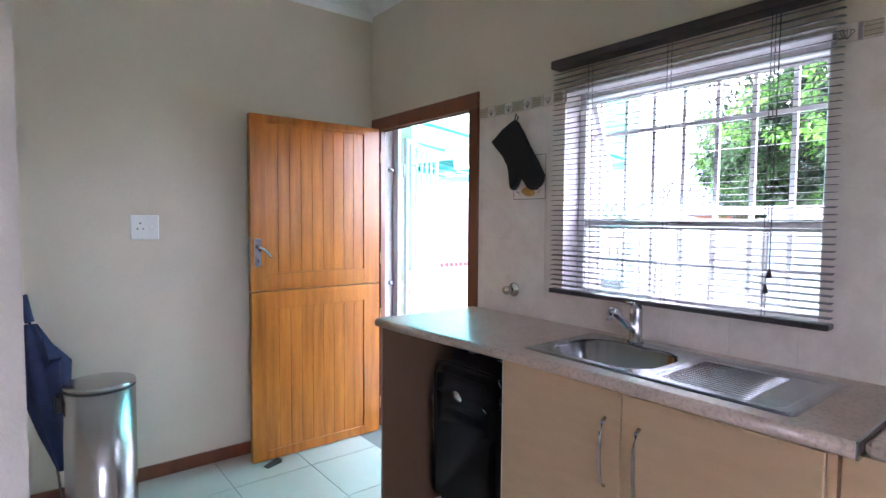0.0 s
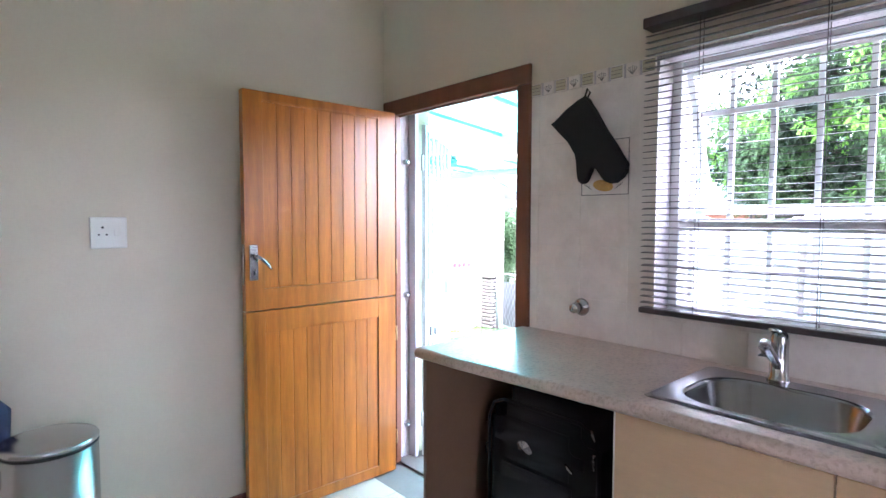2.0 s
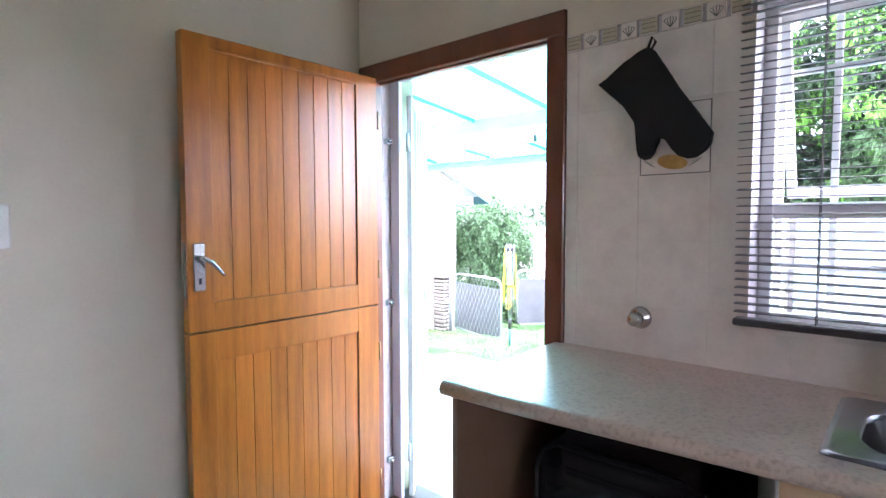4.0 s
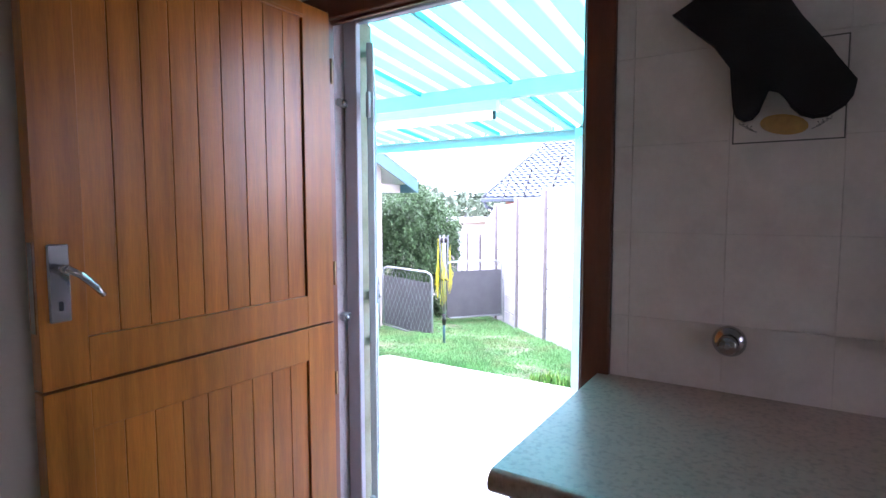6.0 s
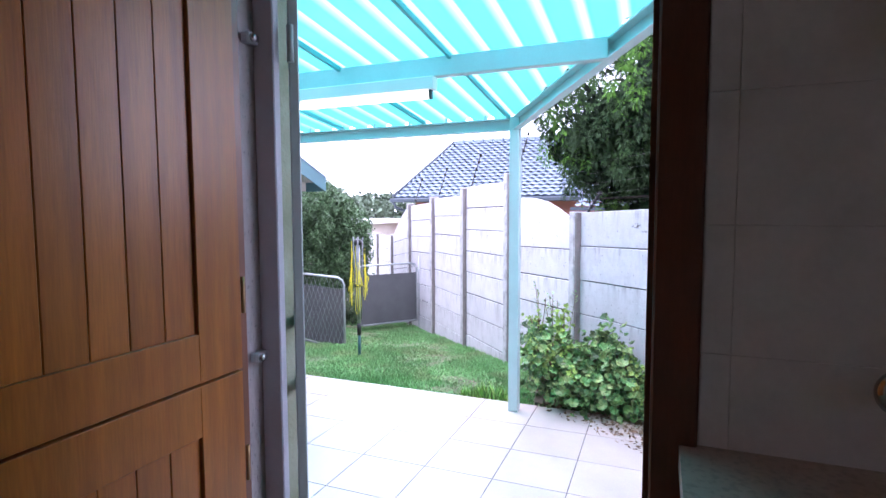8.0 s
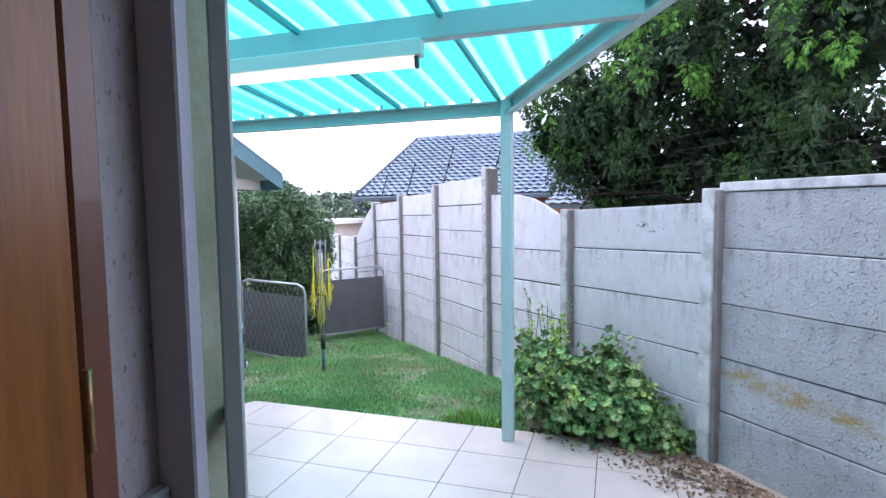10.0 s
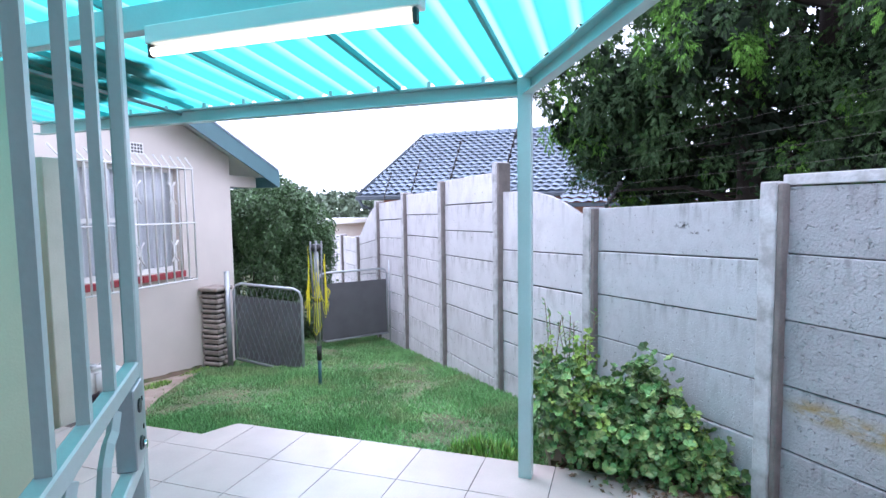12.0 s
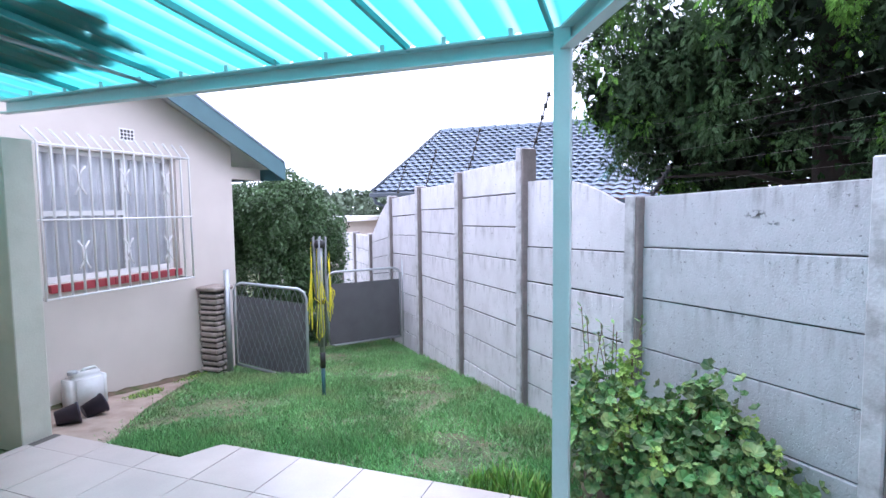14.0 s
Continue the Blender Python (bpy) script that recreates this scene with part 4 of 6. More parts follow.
def build_fence():
    t = tagged(new("precast_fence"), "weathered whitewashed precast concrete panel fence with grey posts", "fence")
    ang = math.atan2(STEP[1], STEP[0])
    tops = {-2: 1.5, -1: 1.5, 0: 1.47, 1: 1.345, 2: 1.82, 3: 1.70, 4: 1.60, 5: 1.50, 6: 0.80, 7: 0.78, 8: 0.75, 9: 0.72}
    for i, top in tops.items():
        x, y = fence_at(i)
        g = ground_z(x, y) - 0.05
        bm = boxes((-0.03, 0.065, -0.075, 0.078, g, top), bevel=0.008)
        p = part("post", bm, concrete_post, t)
        p.matrix_basis = pose(x, y, 0, 0, 0, math.degrees(ang))
        # dark strip: stained edge on the near post, painted shade on the rest
        q = part("post_flange", boxes((-0.065, -0.031, -0.07, 0.072, g, top - 0.012), bevel=0.006), stained_shaded_post, t, "brown stained post edge, darkened as the post's shaded side")
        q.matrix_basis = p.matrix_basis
    bays = {i: (1.44, 1.44, 0.35) for i in range(-2, 0)}
    bays.update({0: (1.381, 1.335, 0.336), 1: (None, None, 0.32), 2: (1.724, 1.703, 0.32), 3: (1.583, 1.566, 0.315), 4: (1.50, 1.45, 0.31), 5: (None, None, 0.31),
                 6: (0.75, 0.74, 0.31), 7: (0.74, 0.72, 0.31), 8: (0.72, 0.70, 0.31)})
    rnd = random.Random(4)
    L = math.hypot(*STEP)
    for i, (za, zb, pitch) in bays.items():
        x0, y0 = fence_at(i)
        curve = None
        if i == 1:
            curve, (za, zb) = [(0, 1.275), (0.1, 1.30), (0.25, 1.385), (0.4, 1.45), (0.6, 1.495), (0.8, 1.51), (1, 1.51)], (0.955, 0.909)
        if i == 5:
            curve, (za, zb) = [(0, 1.44), (0.25, 1.35), (0.5, 1.18), (0.75, 0.98), (1, 0.78)], (0.80, 0.62)
        k = 0
        while True:
            ta, tb = za - k * pitch, zb - k * pitch
            if ta < ground_z(x0, y0) - 0.1:
                break
            bm = bmesh.new()
            m = rnd.uniform(0.005, 0.009) if i <= 0 else rnd.uniform(0.009, 0.014)
            j = rnd.uniform(-0.004, 0.004)
            lo = [(0.06, ta - pitch + m), (L - 0.06, tb - pitch + m)]
            vs = [[bm.verts.new((u, s, z)) for u, z in ((0.06, ta), (L - 0.06, tb), lo[1], lo[0])] for s in (-0.024 + j, 0.024 + j)]
            bm.faces.new(vs[0]), bm.faces.new(vs[1][::-1])
            for q in range(4):
                bm.faces.new((vs[0][q], vs[0][(q + 1) % 4], vs[1][(q + 1) % 4], vs[1][q]))
            bmesh.ops.bevel(bm, geom=list(bm.edges), offset=0.005, segments=1, affect="EDGES")
            p = part("panel", bm, concrete_near if i == 0 else concrete_bare if i < 0 else concrete, t)
            p.matrix_basis = pose(x0, y0, 0, 0, 0, math.degrees(ang))
            bm = bmesh.new()
            vs = [[bm.verts.new((u, s, z)) for u, z in ((0.06, ta + 0.018), (L - 0.06, tb + 0.018), (L - 0.06, tb - 0.02), (0.06, ta - 0.02))] for s in (-0.006, 0.006)]
            bm.faces.new(vs[0]), bm.faces.new(vs[1][::-1])
            for q in range(4):
                bm.faces.new((vs[0][q], vs[0][(q + 1) % 4], vs[1][(q + 1) % 4], vs[1][q]))
            if k or curve:
                p = part("joint", bm, joint_shade, t)
                p.matrix_basis = pose(x0, y0, 0, 0, 0, math.degrees(ang))
            k += 1
        if curve:
            bm = bmesh.new()
            outline = [(0.06, za + 0.012)] + [(0.06 + (L - 0.12) * u, z) for u, z in curve] + [(L - 0.06, zb + 0.012)]
            vs = [[bm.verts.new((u, s, z)) for u, z in outline] for s in (-0.02, 0.02)]
            bm.faces.new(vs[0]), bm.faces.new(vs[1][::-1])
            for q in range(len(outline)):
                bm.faces.new((vs[0][q], vs[0][(q + 1) % len(outline)], vs[1][(q + 1) % len(outline)], vs[1][q]))
            p = part("panel", bm, concrete_near if i == 0 else concrete_bare if i < 0 else concrete, t)
            p.matrix_basis = pose(x0, y0, 0, 0, 0, math.degrees(ang))


def roof_z(x):
    """Height of the underside of the pergola sheets."""
    return 2.115 + (5.5 - x) * 0.108


def edge_y(x):
    """The slanting right-hand edge of the pergola."""
    return 3.37 - (5.5 - x) * 0.64


def build_pergola():
    t = thing("pergola", "aqua painted steel pergola with translucent turquoise roof sheets", "pergola")
    part("post", boxes((5.46, 5.54, 3.34, 3.4195, PATIO, 2.105), bevel=0.004), pergola_paint, t)
    # channel section open towards the house
    beam = part("outer_beam", boxes((5.527, 5.535, 3.42, 7.4, 2.0, 2.095)), pergola_paint, t)
    for z in (2.0, 2.086):
        part("flange", boxes((5.465, 5.5265, 3.42, 7.4, z, z + 0.009)), pergola_paint, beam)
    part("middle_beam", boxes((4.17, 4.235, 2.56, 5.85, roof_z(4.2) - 0.115, roof_z(4.2) - 0.005), bevel=0.003), pergola_paint, t)
    a, b = Vector((5.5, 3.38, 0)), Vector((WO, edge_y(WO), 0))
    side = (b - a).cross(Vector((0, 0, 1))).normalized() * 0.03
    beam = None
    for s0, s1, z0, z1 in ((-1.0, -0.8, -0.115, -0.01), (-0.8, 1.0, -0.115, -0.105), (-0.8, 1.0, -0.02, -0.01)):
        bm = bmesh.new()
        vs = []
        for p, x in ((a, 5.5), (b, WO)):
            for q in (s0, s1):
                for dz in (z0, z1):
                    vs.append(bm.verts.new((p.x + q * side.x, p.y + q * side.y, roof_z(x) + dz)))
        for q in ((0, 1, 3, 2), (4, 6, 7, 5), (0, 4, 5, 1), (2, 3, 7, 6), (0, 2, 6, 4), (1, 5, 7, 3)):
            bm.faces.new([vs[k] for k in q])
        piece = part("flange" if beam else "slanting_beam", bm, pergola_paint, beam or t)
        beam = beam or piece
    for y in (3.43, 4.17, 4.98, 5.8, 6.6):
        bm = bmesh.new()
        for xa, xb in ((WO, 5.5),):
            if edge_y(xa) > y:
                xa = 5.5 - (3.37 - y) / 0.64
            vs = [bm.verts.new((x, y + s, roof_z(x) + dz)) for x in (xa, xb) for s in (-0.010, 0.010) for dz in (-0.03, 0.0)]
            for q in ((0, 1, 3, 2), (4, 6, 7, 5), (0, 4, 5, 1), (2, 3, 7, 6), (0, 2, 6, 4), (1, 5, 7, 3)):
                bm.faces.new([vs[k] for k in q])
        part("rafter", bm, rafter_paint, t)
    for k in range(11):
        y = 3.62 + 0.34 * k
        part("roof_clip", boxes((5.452, 5.464, y - 0.01, y + 0.01, 2.085, 2.125)), pergola_paint, t)
    # corrugated sheets
    bm = bmesh.new()
    cols = []
    y = edge_y(WO) - 0.02
    n = int((7.45 - y) / (CORRUGATION / 12))
    for k in range(n + 1):
        yy = y + k * CORRUGATION / 12
        xa, xb = WO + 0.01, 5.58
        if yy < 3.37:
            xb = min(5.58, 5.5 - (3.37 - yy) / 0.64)
        z = 0.004 + 0.03 * min(1, max(0, 2.2 * math.cos(2 * math.pi * yy / CORRUGATION) - 1.0))
        if xb > xa + 0.01:
            cols.append([bm.verts.new((x, yy, roof_z(x) + z)) for x in (xa, xb)])
    for a, b in zip(cols, cols[1:]):
        bm.faces.new((a[0], a[1], b[1], b[0])).smooth = True
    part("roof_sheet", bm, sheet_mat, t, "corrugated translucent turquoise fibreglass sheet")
    bm = bmesh.new()
    tube(bm, [(4.38, 6.12, 2.20), (5.464, 5.87, 2.06)], 0.012, 8)
    part("brace", bm, galv, t)
    lamp = thing("strip_light", "white fluorescent batten light fixed to the pergola beam", "light", (4.12, 0, 0))
    z = 2.08
    part("batten", boxes((-0.03, 0.035, 3.50, 4.72, z - 0.03, z + 0.045), bevel=0.005), white_plastic, lamp)
    part("lamp_holder", boxes((-0.03, 0.0, 3.512, 3.53, z - 0.085, z - 0.031), bevel=0.004), black_plastic, lamp)
    part("lamp_holder", boxes((-0.03, 0.0, 4.69, 4.708, z - 0.085, z - 0.031), bevel=0.004), black_plastic, lamp)
    bm = bmesh.new()
    tube(bm, [(-0.015, 3.531, z - 0.062), (-0.015, 4.689, z - 0.062)], 0.019, 12)
    part("tube", bm, tube_lit, lamp, "lit warm white fluorescent tube")
    d = thing("roof_debris", "dark patch of flat overlapping pieces on the pergola roof", "dead leaves")
    bm = bmesh.new()
    rnd = random.Random(31)
    for k in range(140):
        u, v = rnd.random(), rnd.random()
        x, y = 4.62 + 0.62 * u + rnd.gauss(0, 0.05), 5.45 + 1.15 * v + 0.25 * u + rnd.gauss(0, 0.05)
        r = rnd.uniform(0.05, 0.13) * (1.2 - 0.5 * abs(2 * v - 1))
        zz = roof_z(x) + 0.036
        c = [bm.verts.new((x + r * math.cos(a + k), y + r * math.sin(a + k), roof_z(x + r * math.cos(a + k)) + 0.036)) for a in (0, 1.3, 2.4, 3.7, 5.0)]
        tip = bm.verts.new((x, y, zz + 0.02))
        for q in range(5):
            bm.faces.new((c[q], c[(q + 1) % 5], tip))
        bm.faces.new(c[::-1])
    tagged(part("leaf_heap", bm, dry_leaf, d), kind="stuff")


BARS = (0.13, 0.28, 0.43, 0.58, 0.722)


def build_security_gate():
    a, b = Vector((2.373, 3.151, 0)), Vector((3.100, 3.733, 0))
    L = (b - a).length
    t = thing("security_gate", "open pale green steel security gate with upright bars", "gate", (a.x, a.y, 0), math.degrees(math.atan2(b.y - a.y, b.x - a.x)))
    part("hinge_stile", boxes((0, 0.03, -0.0125, 0.0125, 0.02, 2.0), bevel=0.003), gate_paint, t)
    part("lock_stile", boxes((L - 0.04, L, -0.0125, 0.0125, 0.02, 2.0), bevel=0.003), gate_paint, t)
    for z0, z1 in ((1.97, 2.0), (1.045, 1.076), (0.868, 0.898), (0.02, 0.05)):
        part("rail", boxes((0.03, L - 0.04, -0.0125, 0.0125, z0, z1), bevel=0.003), gate_paint, t)
    for x in (0.20, 0.42, 0.66):
        bm = bmesh.new()
        tube(bm, [(x + u, 0, z) for u, z in ((-0.085, 0.935), (-0.07, 0.905), (-0.045, 0.902), (-0.02, 0.93), (0.0, 0.975), (0.03, 0.998), (0.06, 1.005), (0.085, 1.03), (0.075, 1.043))], 0.0095, 4)
        part("scroll", bm, gate_paint, t)
    lock = part("lock_box", boxes((L - 0.125, L - 0.041, -0.0165, 0.0165, 0.8985, 1.0445), bevel=0.002), galv, t, "dull steel lock box with two keyholes")
    for z in (1.005, 0.935):
        bm = bmesh.new()
        tube(bm, [(L - 0.085, -0.0195, z), (L - 0.085, -0.016, z)], 0.013, 14)
        part("lock_hole", bm, black_plastic, lock)
    bm = bmesh.new()
    tube(bm, [(L - 0.080, -0.016, 0.93), (L - 0.080, -0.026, 0.93)], 0.008, 10)
    part("latch_bolt", bm, chrome, lock)
    for x, z in ((L - 0.058, 1.01), (L - 0.055, 0.955), (L - 0.055, 0.93), (L - 0.052, 0.915)):
        part("screw", boxes((x - 0.003, x + 0.003, -0.0185, -0.0165, z - 0.004, z + 0.004)), black_plastic, lock)
    for z in (0.25, 1.775):
        bm = bmesh.new()
        tube(bm, [(-0.012, 0.008, z - 0.045), (-0.012, 0.008, z + 0.045)], 0.0085, 10)
        part("hinge", bm, gate_paint, t)
    for x in BARS:
        part("bar", boxes((x - 0.008, x + 0.008, -0.008, 0.008, 1.076, 1.97)), gate_paint, t)
        part("bar", boxes((x - 0.008, x + 0.008, -0.008, 0.008, 0.05, 0.868)), gate_paint, t)
    f = bpy.data.objects["door_1"]
    part("steel_post", boxes((2.328, 2.353, 3.178, 3.239, 0.012, 2.1), bevel=0.003), steel_paint, f)
    part("steel_post", boxes((2.328, 2.353, 2.2255, 2.313, 0.012, 2.1), bevel=0.003), steel_paint, f)
    part("steel_head", boxes((2.328, 2.353, 2.313, 3.178, 2.06, 2.1), bevel=0.003), steel_paint, f)


def build_own_wing():
    structure("wall_wing", boxes((WO, 4.38, 5.85, 8.1, -0.6, roof_z(4.2) - 0.12)), yellow_wall, "yellow-green plastered wing of the house")
    structure("wall_stub", boxes((5.21, 5.41, 6.96, 8.1, -0.6, 1.78), bevel=0.006), cream_out, "low pale cream plastered garden wall")


build_ground()
build_fence()
build_pergola()
build_security_gate()
build_own_wing()


def build_house():
    t = thing("outbuilding", "pale pink plastered outbuilding with teal fascia", "house")
    Y = 8.1
    # gable wall round the window opening, in one body, and the side wall
    wx, wz = (6.19, 7.695), (0.615, 1.885)
    bm = bmesh.new()
    out = [(4.38, -0.9), (8.6, -1.2), (8.6, 2.12), (4.38, 3.80)]
    hole = [(wx[0], wz[0]), (wx[1], wz[0]), (wx[1], wz[1]), (wx[0], wz[1])]
    sides = []
    for y in (Y, Y + 0.22):
        a, b = [bm.verts.new((x, y, z)) for x, z in out], [bm.verts.new((x, y, z)) for x, z in hole]
        for q in range(4):
            bm.faces.new((a[q], a[(q + 1) % 4], b[(q + 1) % 4], b[q]))
        sides.append((a, b))
    for k in (0, 1):
        for q in range(4):
            bm.faces.new((sides[0][k][q], sides[0][k][(q + 1) % 4], sides[1][k][(q + 1) % 4], sides[1][k][q]))
    part("wall", bm, house_wall, t)
    part("side_wall", boxes((8.38, 8.598, Y + 0.221, 13, -1.2, 2.08)), house_wall, t)
    z = lambda x: 1.93 - (x - 9.28) * 0.40
    for nm, mat, d0, d1, ya, yb in (("fascia", fascia_mat, -0.22, 0.02, 7.78, 7.80), ("roof", roof_tile_mat, 0.021, 0.05, 7.77, 13), ("soffit", white_paint, -0.06, -0.04, 7.80, 13)):
        bm = bmesh.new()
        vs = [bm.verts.new((x, y, z(x) + d)) for x in (4.0, 9.3) for y in (ya, yb) for d in (d0, d1)]
        for q in ((0, 1, 3, 2), (4, 6, 7, 5), (0, 4, 5, 1), (2, 3, 7, 6), (0, 2, 6, 4), (1, 5, 7, 3)):
            bm.faces.new([vs[k] for k in q])
        part(nm, bm, mat, t)
    part("eave_fascia", boxes((9.301, 9.32, 7.78, 13, z(9.3) - 0.22, z(9.3) + 0.02)), fascia_mat, t)
    part("eave_beam", boxes((8.601, 9.2, 8.12, 8.25, 1.70, 1.86), bevel=0.004), house_wall, t, "pale pink painted eave beam")
    for k in range(3):
        part("eave_rafter", boxes((8.62, 9.25, 8.5 + 0.5 * k, 8.55 + 0.5 * k, 1.80, 1.86)), white_paint, t)
    w = new("window")
    w.parent = t
    for bx in ((wx[0], wx[0] + 0.05, Y + 0.10, Y + 0.14, *wz), (wx[1] - 0.05, wx[1], Y + 0.10, Y + 0.14, *wz), (wx[0] + 0.05, wx[1] - 0.05, Y + 0.10, Y + 0.14, wz[0], wz[0] + 0.06), (wx[0] + 0.05, wx[1] - 0.05, Y + 0.10, Y + 0.14, wz[1] - 0.05, wz[1]),
               (7.07, 7.13, Y + 0.10, Y + 0.14, wz[0] + 0.06, wz[1] - 0.05), (wx[0] + 0.05, 7.07, Y + 0.09, Y + 0.13, 1.245, 1.295)):
        part("frame_bar", boxes(bx, bevel=0.003), white_paint, w)
    part("pane", boxes((wx[0] + 0.05, wx[1] - 0.05, Y + 0.118, Y + 0.122, wz[0] + 0.06, wz[1] - 0.05)), clear_glass, w).visible_shadow = False
    bm = bmesh.new()
    n = 90
    vs = [[bm.verts.new((wx[0] + 0.02 + 1.455 * k / n, Y + 0.17 + 0.014 * math.sin(k * 1.1), zz)) for k in range(n + 1)] for zz in (wz[0], wz[1])]
    for k in range(n):
        bm.faces.new((vs[0][k], vs[0][k + 1], vs[1][k + 1], vs[1][k])).smooth = True
    part("net_curtain", bm, curtain, w, "white gathered net curtain")
    sill = part("sill", boxes((wx[0], wx[1], Y - 0.02, Y + 0.10, 0.545, 0.6145)), red_sill, t, "red painted brick window sill")
    for k in range(14):
        a = wx[0] + k * (wx[1] - wx[0]) / 14
        part("brick", boxes((a + 0.003, a + 0.1035, Y - 0.035, Y - 0.0205, 0.538, 0.61), bevel=0.003), red_sill, sill)
    # vent
    v = part("air_vent", boxes((6.99, 7.17, Y - 0.008, Y - 0.001, 2.02, 2.15), bevel=0.002), white_plastic, t)
    part("vent_hole", boxes(*[(7.005 + 0.04 * a, 7.033 + 0.04 * a, Y - 0.0095, Y - 0.0082, 2.033 + 0.037 * b, 2.06 + 0.037 * b) for a in range(4) for b in range(3)]), black_plastic, v)
    # burglar cage
    c = thing("burglar_bars", "white steel burglar bar cage with splayed spear tops", "security bars", (0, Y, 0))
    ys = -0.20
    n = 15
    for k in range(n):
        x = 6.04 + (7.69 - 6.04) * k / (n - 1)
        bm = bmesh.new()
        tube(bm, [(x, ys, 0.50), (x, ys, 1.895), (x - 0.15, ys - 0.05, 2.0)], 0.011, 6)
        part("bar", bm, white_paint, c)
    for zz in (0.515, 1.215, 1.88):
        bm = bmesh.new()
        tube(bm, [(6.04, -0.001, zz), (6.04, ys - 0.01, zz), (7.69, ys - 0.01, zz), (7.69, -0.001, zz)], 0.010, 6)
        part("crossbar", bm, white_paint, c)
    for x in (6.39, 6.855, 7.337):
        for zz in (0.885, 1.575):
            bm = bmesh.new()
            for s in (-1, 1):
                tube(bm, [(x + s * 0.055, ys - 0.022, zz + 0.13), (x + s * 0.016, ys - 0.022, zz + 0.075), (x + s * 0.009, ys - 0.022, zz), (x + s * 0.016, ys - 0.022, zz - 0.075), (x + s * 0.055, ys - 0.022, zz - 0.13)], 0.009, 6)
            part("ornament", bm, white_paint, c)


def build_wall_foot():
    bm = bmesh.new()
    n = 24
    rnd = random.Random(12)
    rows = [[], [], []]
    for k in range(n + 1):
        x = 5.5 + 2.4 * k / n
        g = ground_z(x, 8.05) + 0.012
        w = 0.03 + 0.025 * rnd.random()
        for row, y, z in zip(rows, (8.098, 8.085, 8.06 - w), (g + 0.035 + 0.02 * rnd.random(), g + 0.03, g + 0.001)):
            row.append(bm.verts.new((x, y, z)))
    for a, b in zip(rows, rows[1:]):
        for k in range(n):
            bm.faces.new((a[k], a[k + 1], b[k + 1], b[k]))
    structure("ground", bm, soil, "dark soil heaped along the foot of the outbuilding wall")


build_wall_foot()


def build_pier():
    t = thing("stone_pier", "short stacked stone gate pier", "pier")
    rnd = random.Random(7)
    z = -0.75
    part("core", boxes((7.94, 8.16, 7.845, 8.07, -0.8, 0.31)), joint_shade, t)
    while z < 0.28:
        h = rnd.uniform(0.055, 0.085)
        off = rnd.uniform(0.08, 0.16)
        for a, b in ((7.92 + rnd.uniform(-0.012, 0.012), 7.92 + off), (7.925 + off, 8.18)):
            bm = boxes((a, b - 0.008, 7.82 + rnd.uniform(-0.022, 0.014), 8.09, z + rnd.uniform(0, 0.006), z + h - 0.014 + rnd.uniform(-0.004, 0.003)), bevel=0.014)
            part("stone", bm, stone_mat, t)
        z += h
    part("cap", boxes((7.89, 8.21, 7.79, 8.095, 0.31, 0.36), bevel=0.015), stone_mat, t)


def mesh_gate(name, label, a, b, zt, zb, cloth_top, sag=0.0):
    a, b = Vector(a), Vector(b)
    L = (b - a).length
    t = thing(name, label, "gate", (a.x, a.y, 0), math.degrees(math.atan2(b.y - a.y, b.x - a.x)), "garden gate leaves")
    bm = bmesh.new()
    r = 0.1
    tube(bm, [(0, 0, zb), (0, 0, zt - r), (0.03, 0, zt - 0.03), (r, 0, zt), (L - r, 0, zt), (L - 0.03, 0, zt - 0.03), (L, 0, zt - r), (L, 0, zb + r), (L - 0.03, 0, zb + 0.03), (L - r, 0, zb), (0, 0, zb)], 0.018, 8)
    part("frame", bm, galv, t)
    part("shade_cloth", boxes((0.02, L - 0.02, 0.012, 0.016, zb + 0.02, cloth_top)), shade_cloth, t, "grey shade cloth")
    bm = bmesh.new()
    n = int(L / 0.07)
    for k in range(-8, n + 9):
        for s in (-1, 1):
            x0, x1 = k * L / n, k * L / n + s * (zt - zb) * 0.35
            p, q = Vector((x0, 0, zb)), Vector((x1, 0, zt))
            lo, hi = 0.0, 1.0
            d = x1 - x0
            ts = sorted(((0 - x0) / d, (L - x0) / d))
            lo, hi = max(0, ts[0]), min(1, ts[1])
            if hi - lo > 0.05:
                tube(bm, [p.lerp(q, lo) - Vector((0, 0.006, 0)), p.lerp(q, hi) - Vector((0, 0.006, 0))], 0.0022, 3, caps=False)
    tagged(part("wire_mesh", bm, galv, t), kind="stuff")
    for o in t.children:
        for v in o.data.vertices:
            f = (v.co.z - zb) / (zt - zb)
            v.co.z += sag * v.co.x / L * (1.0 - 0.55 * f)
    return t


def build_gates():
    mesh_gate("garden_gate", "open galvanised tube gate with wire mesh and grey shade cloth", (8.13, 7.72, 0), (8.37, 6.84, 0), 0.40, -0.62, 0.24, -0.21)
    mesh_gate("garden_gate", "galvanised tube gate with shade cloth beside the concrete fence", (10.68, 6.66, 0), (9.75, 7.42, 0), 0.34, -0.78, 0.16)
    for x, y, top, nm in ((8.09, 7.79, 0.56, "dark"), (10.75, 6.62, 0.47, "light")):
        bm = bmesh.new()
        tube(bm, [(x, y, ground_z(x, y) - 0.05), (x, y, top)], 0.035, 10)
        solid("gate_post", bm, galv, "round galvanised steel gate post", "post", "garden gate posts")


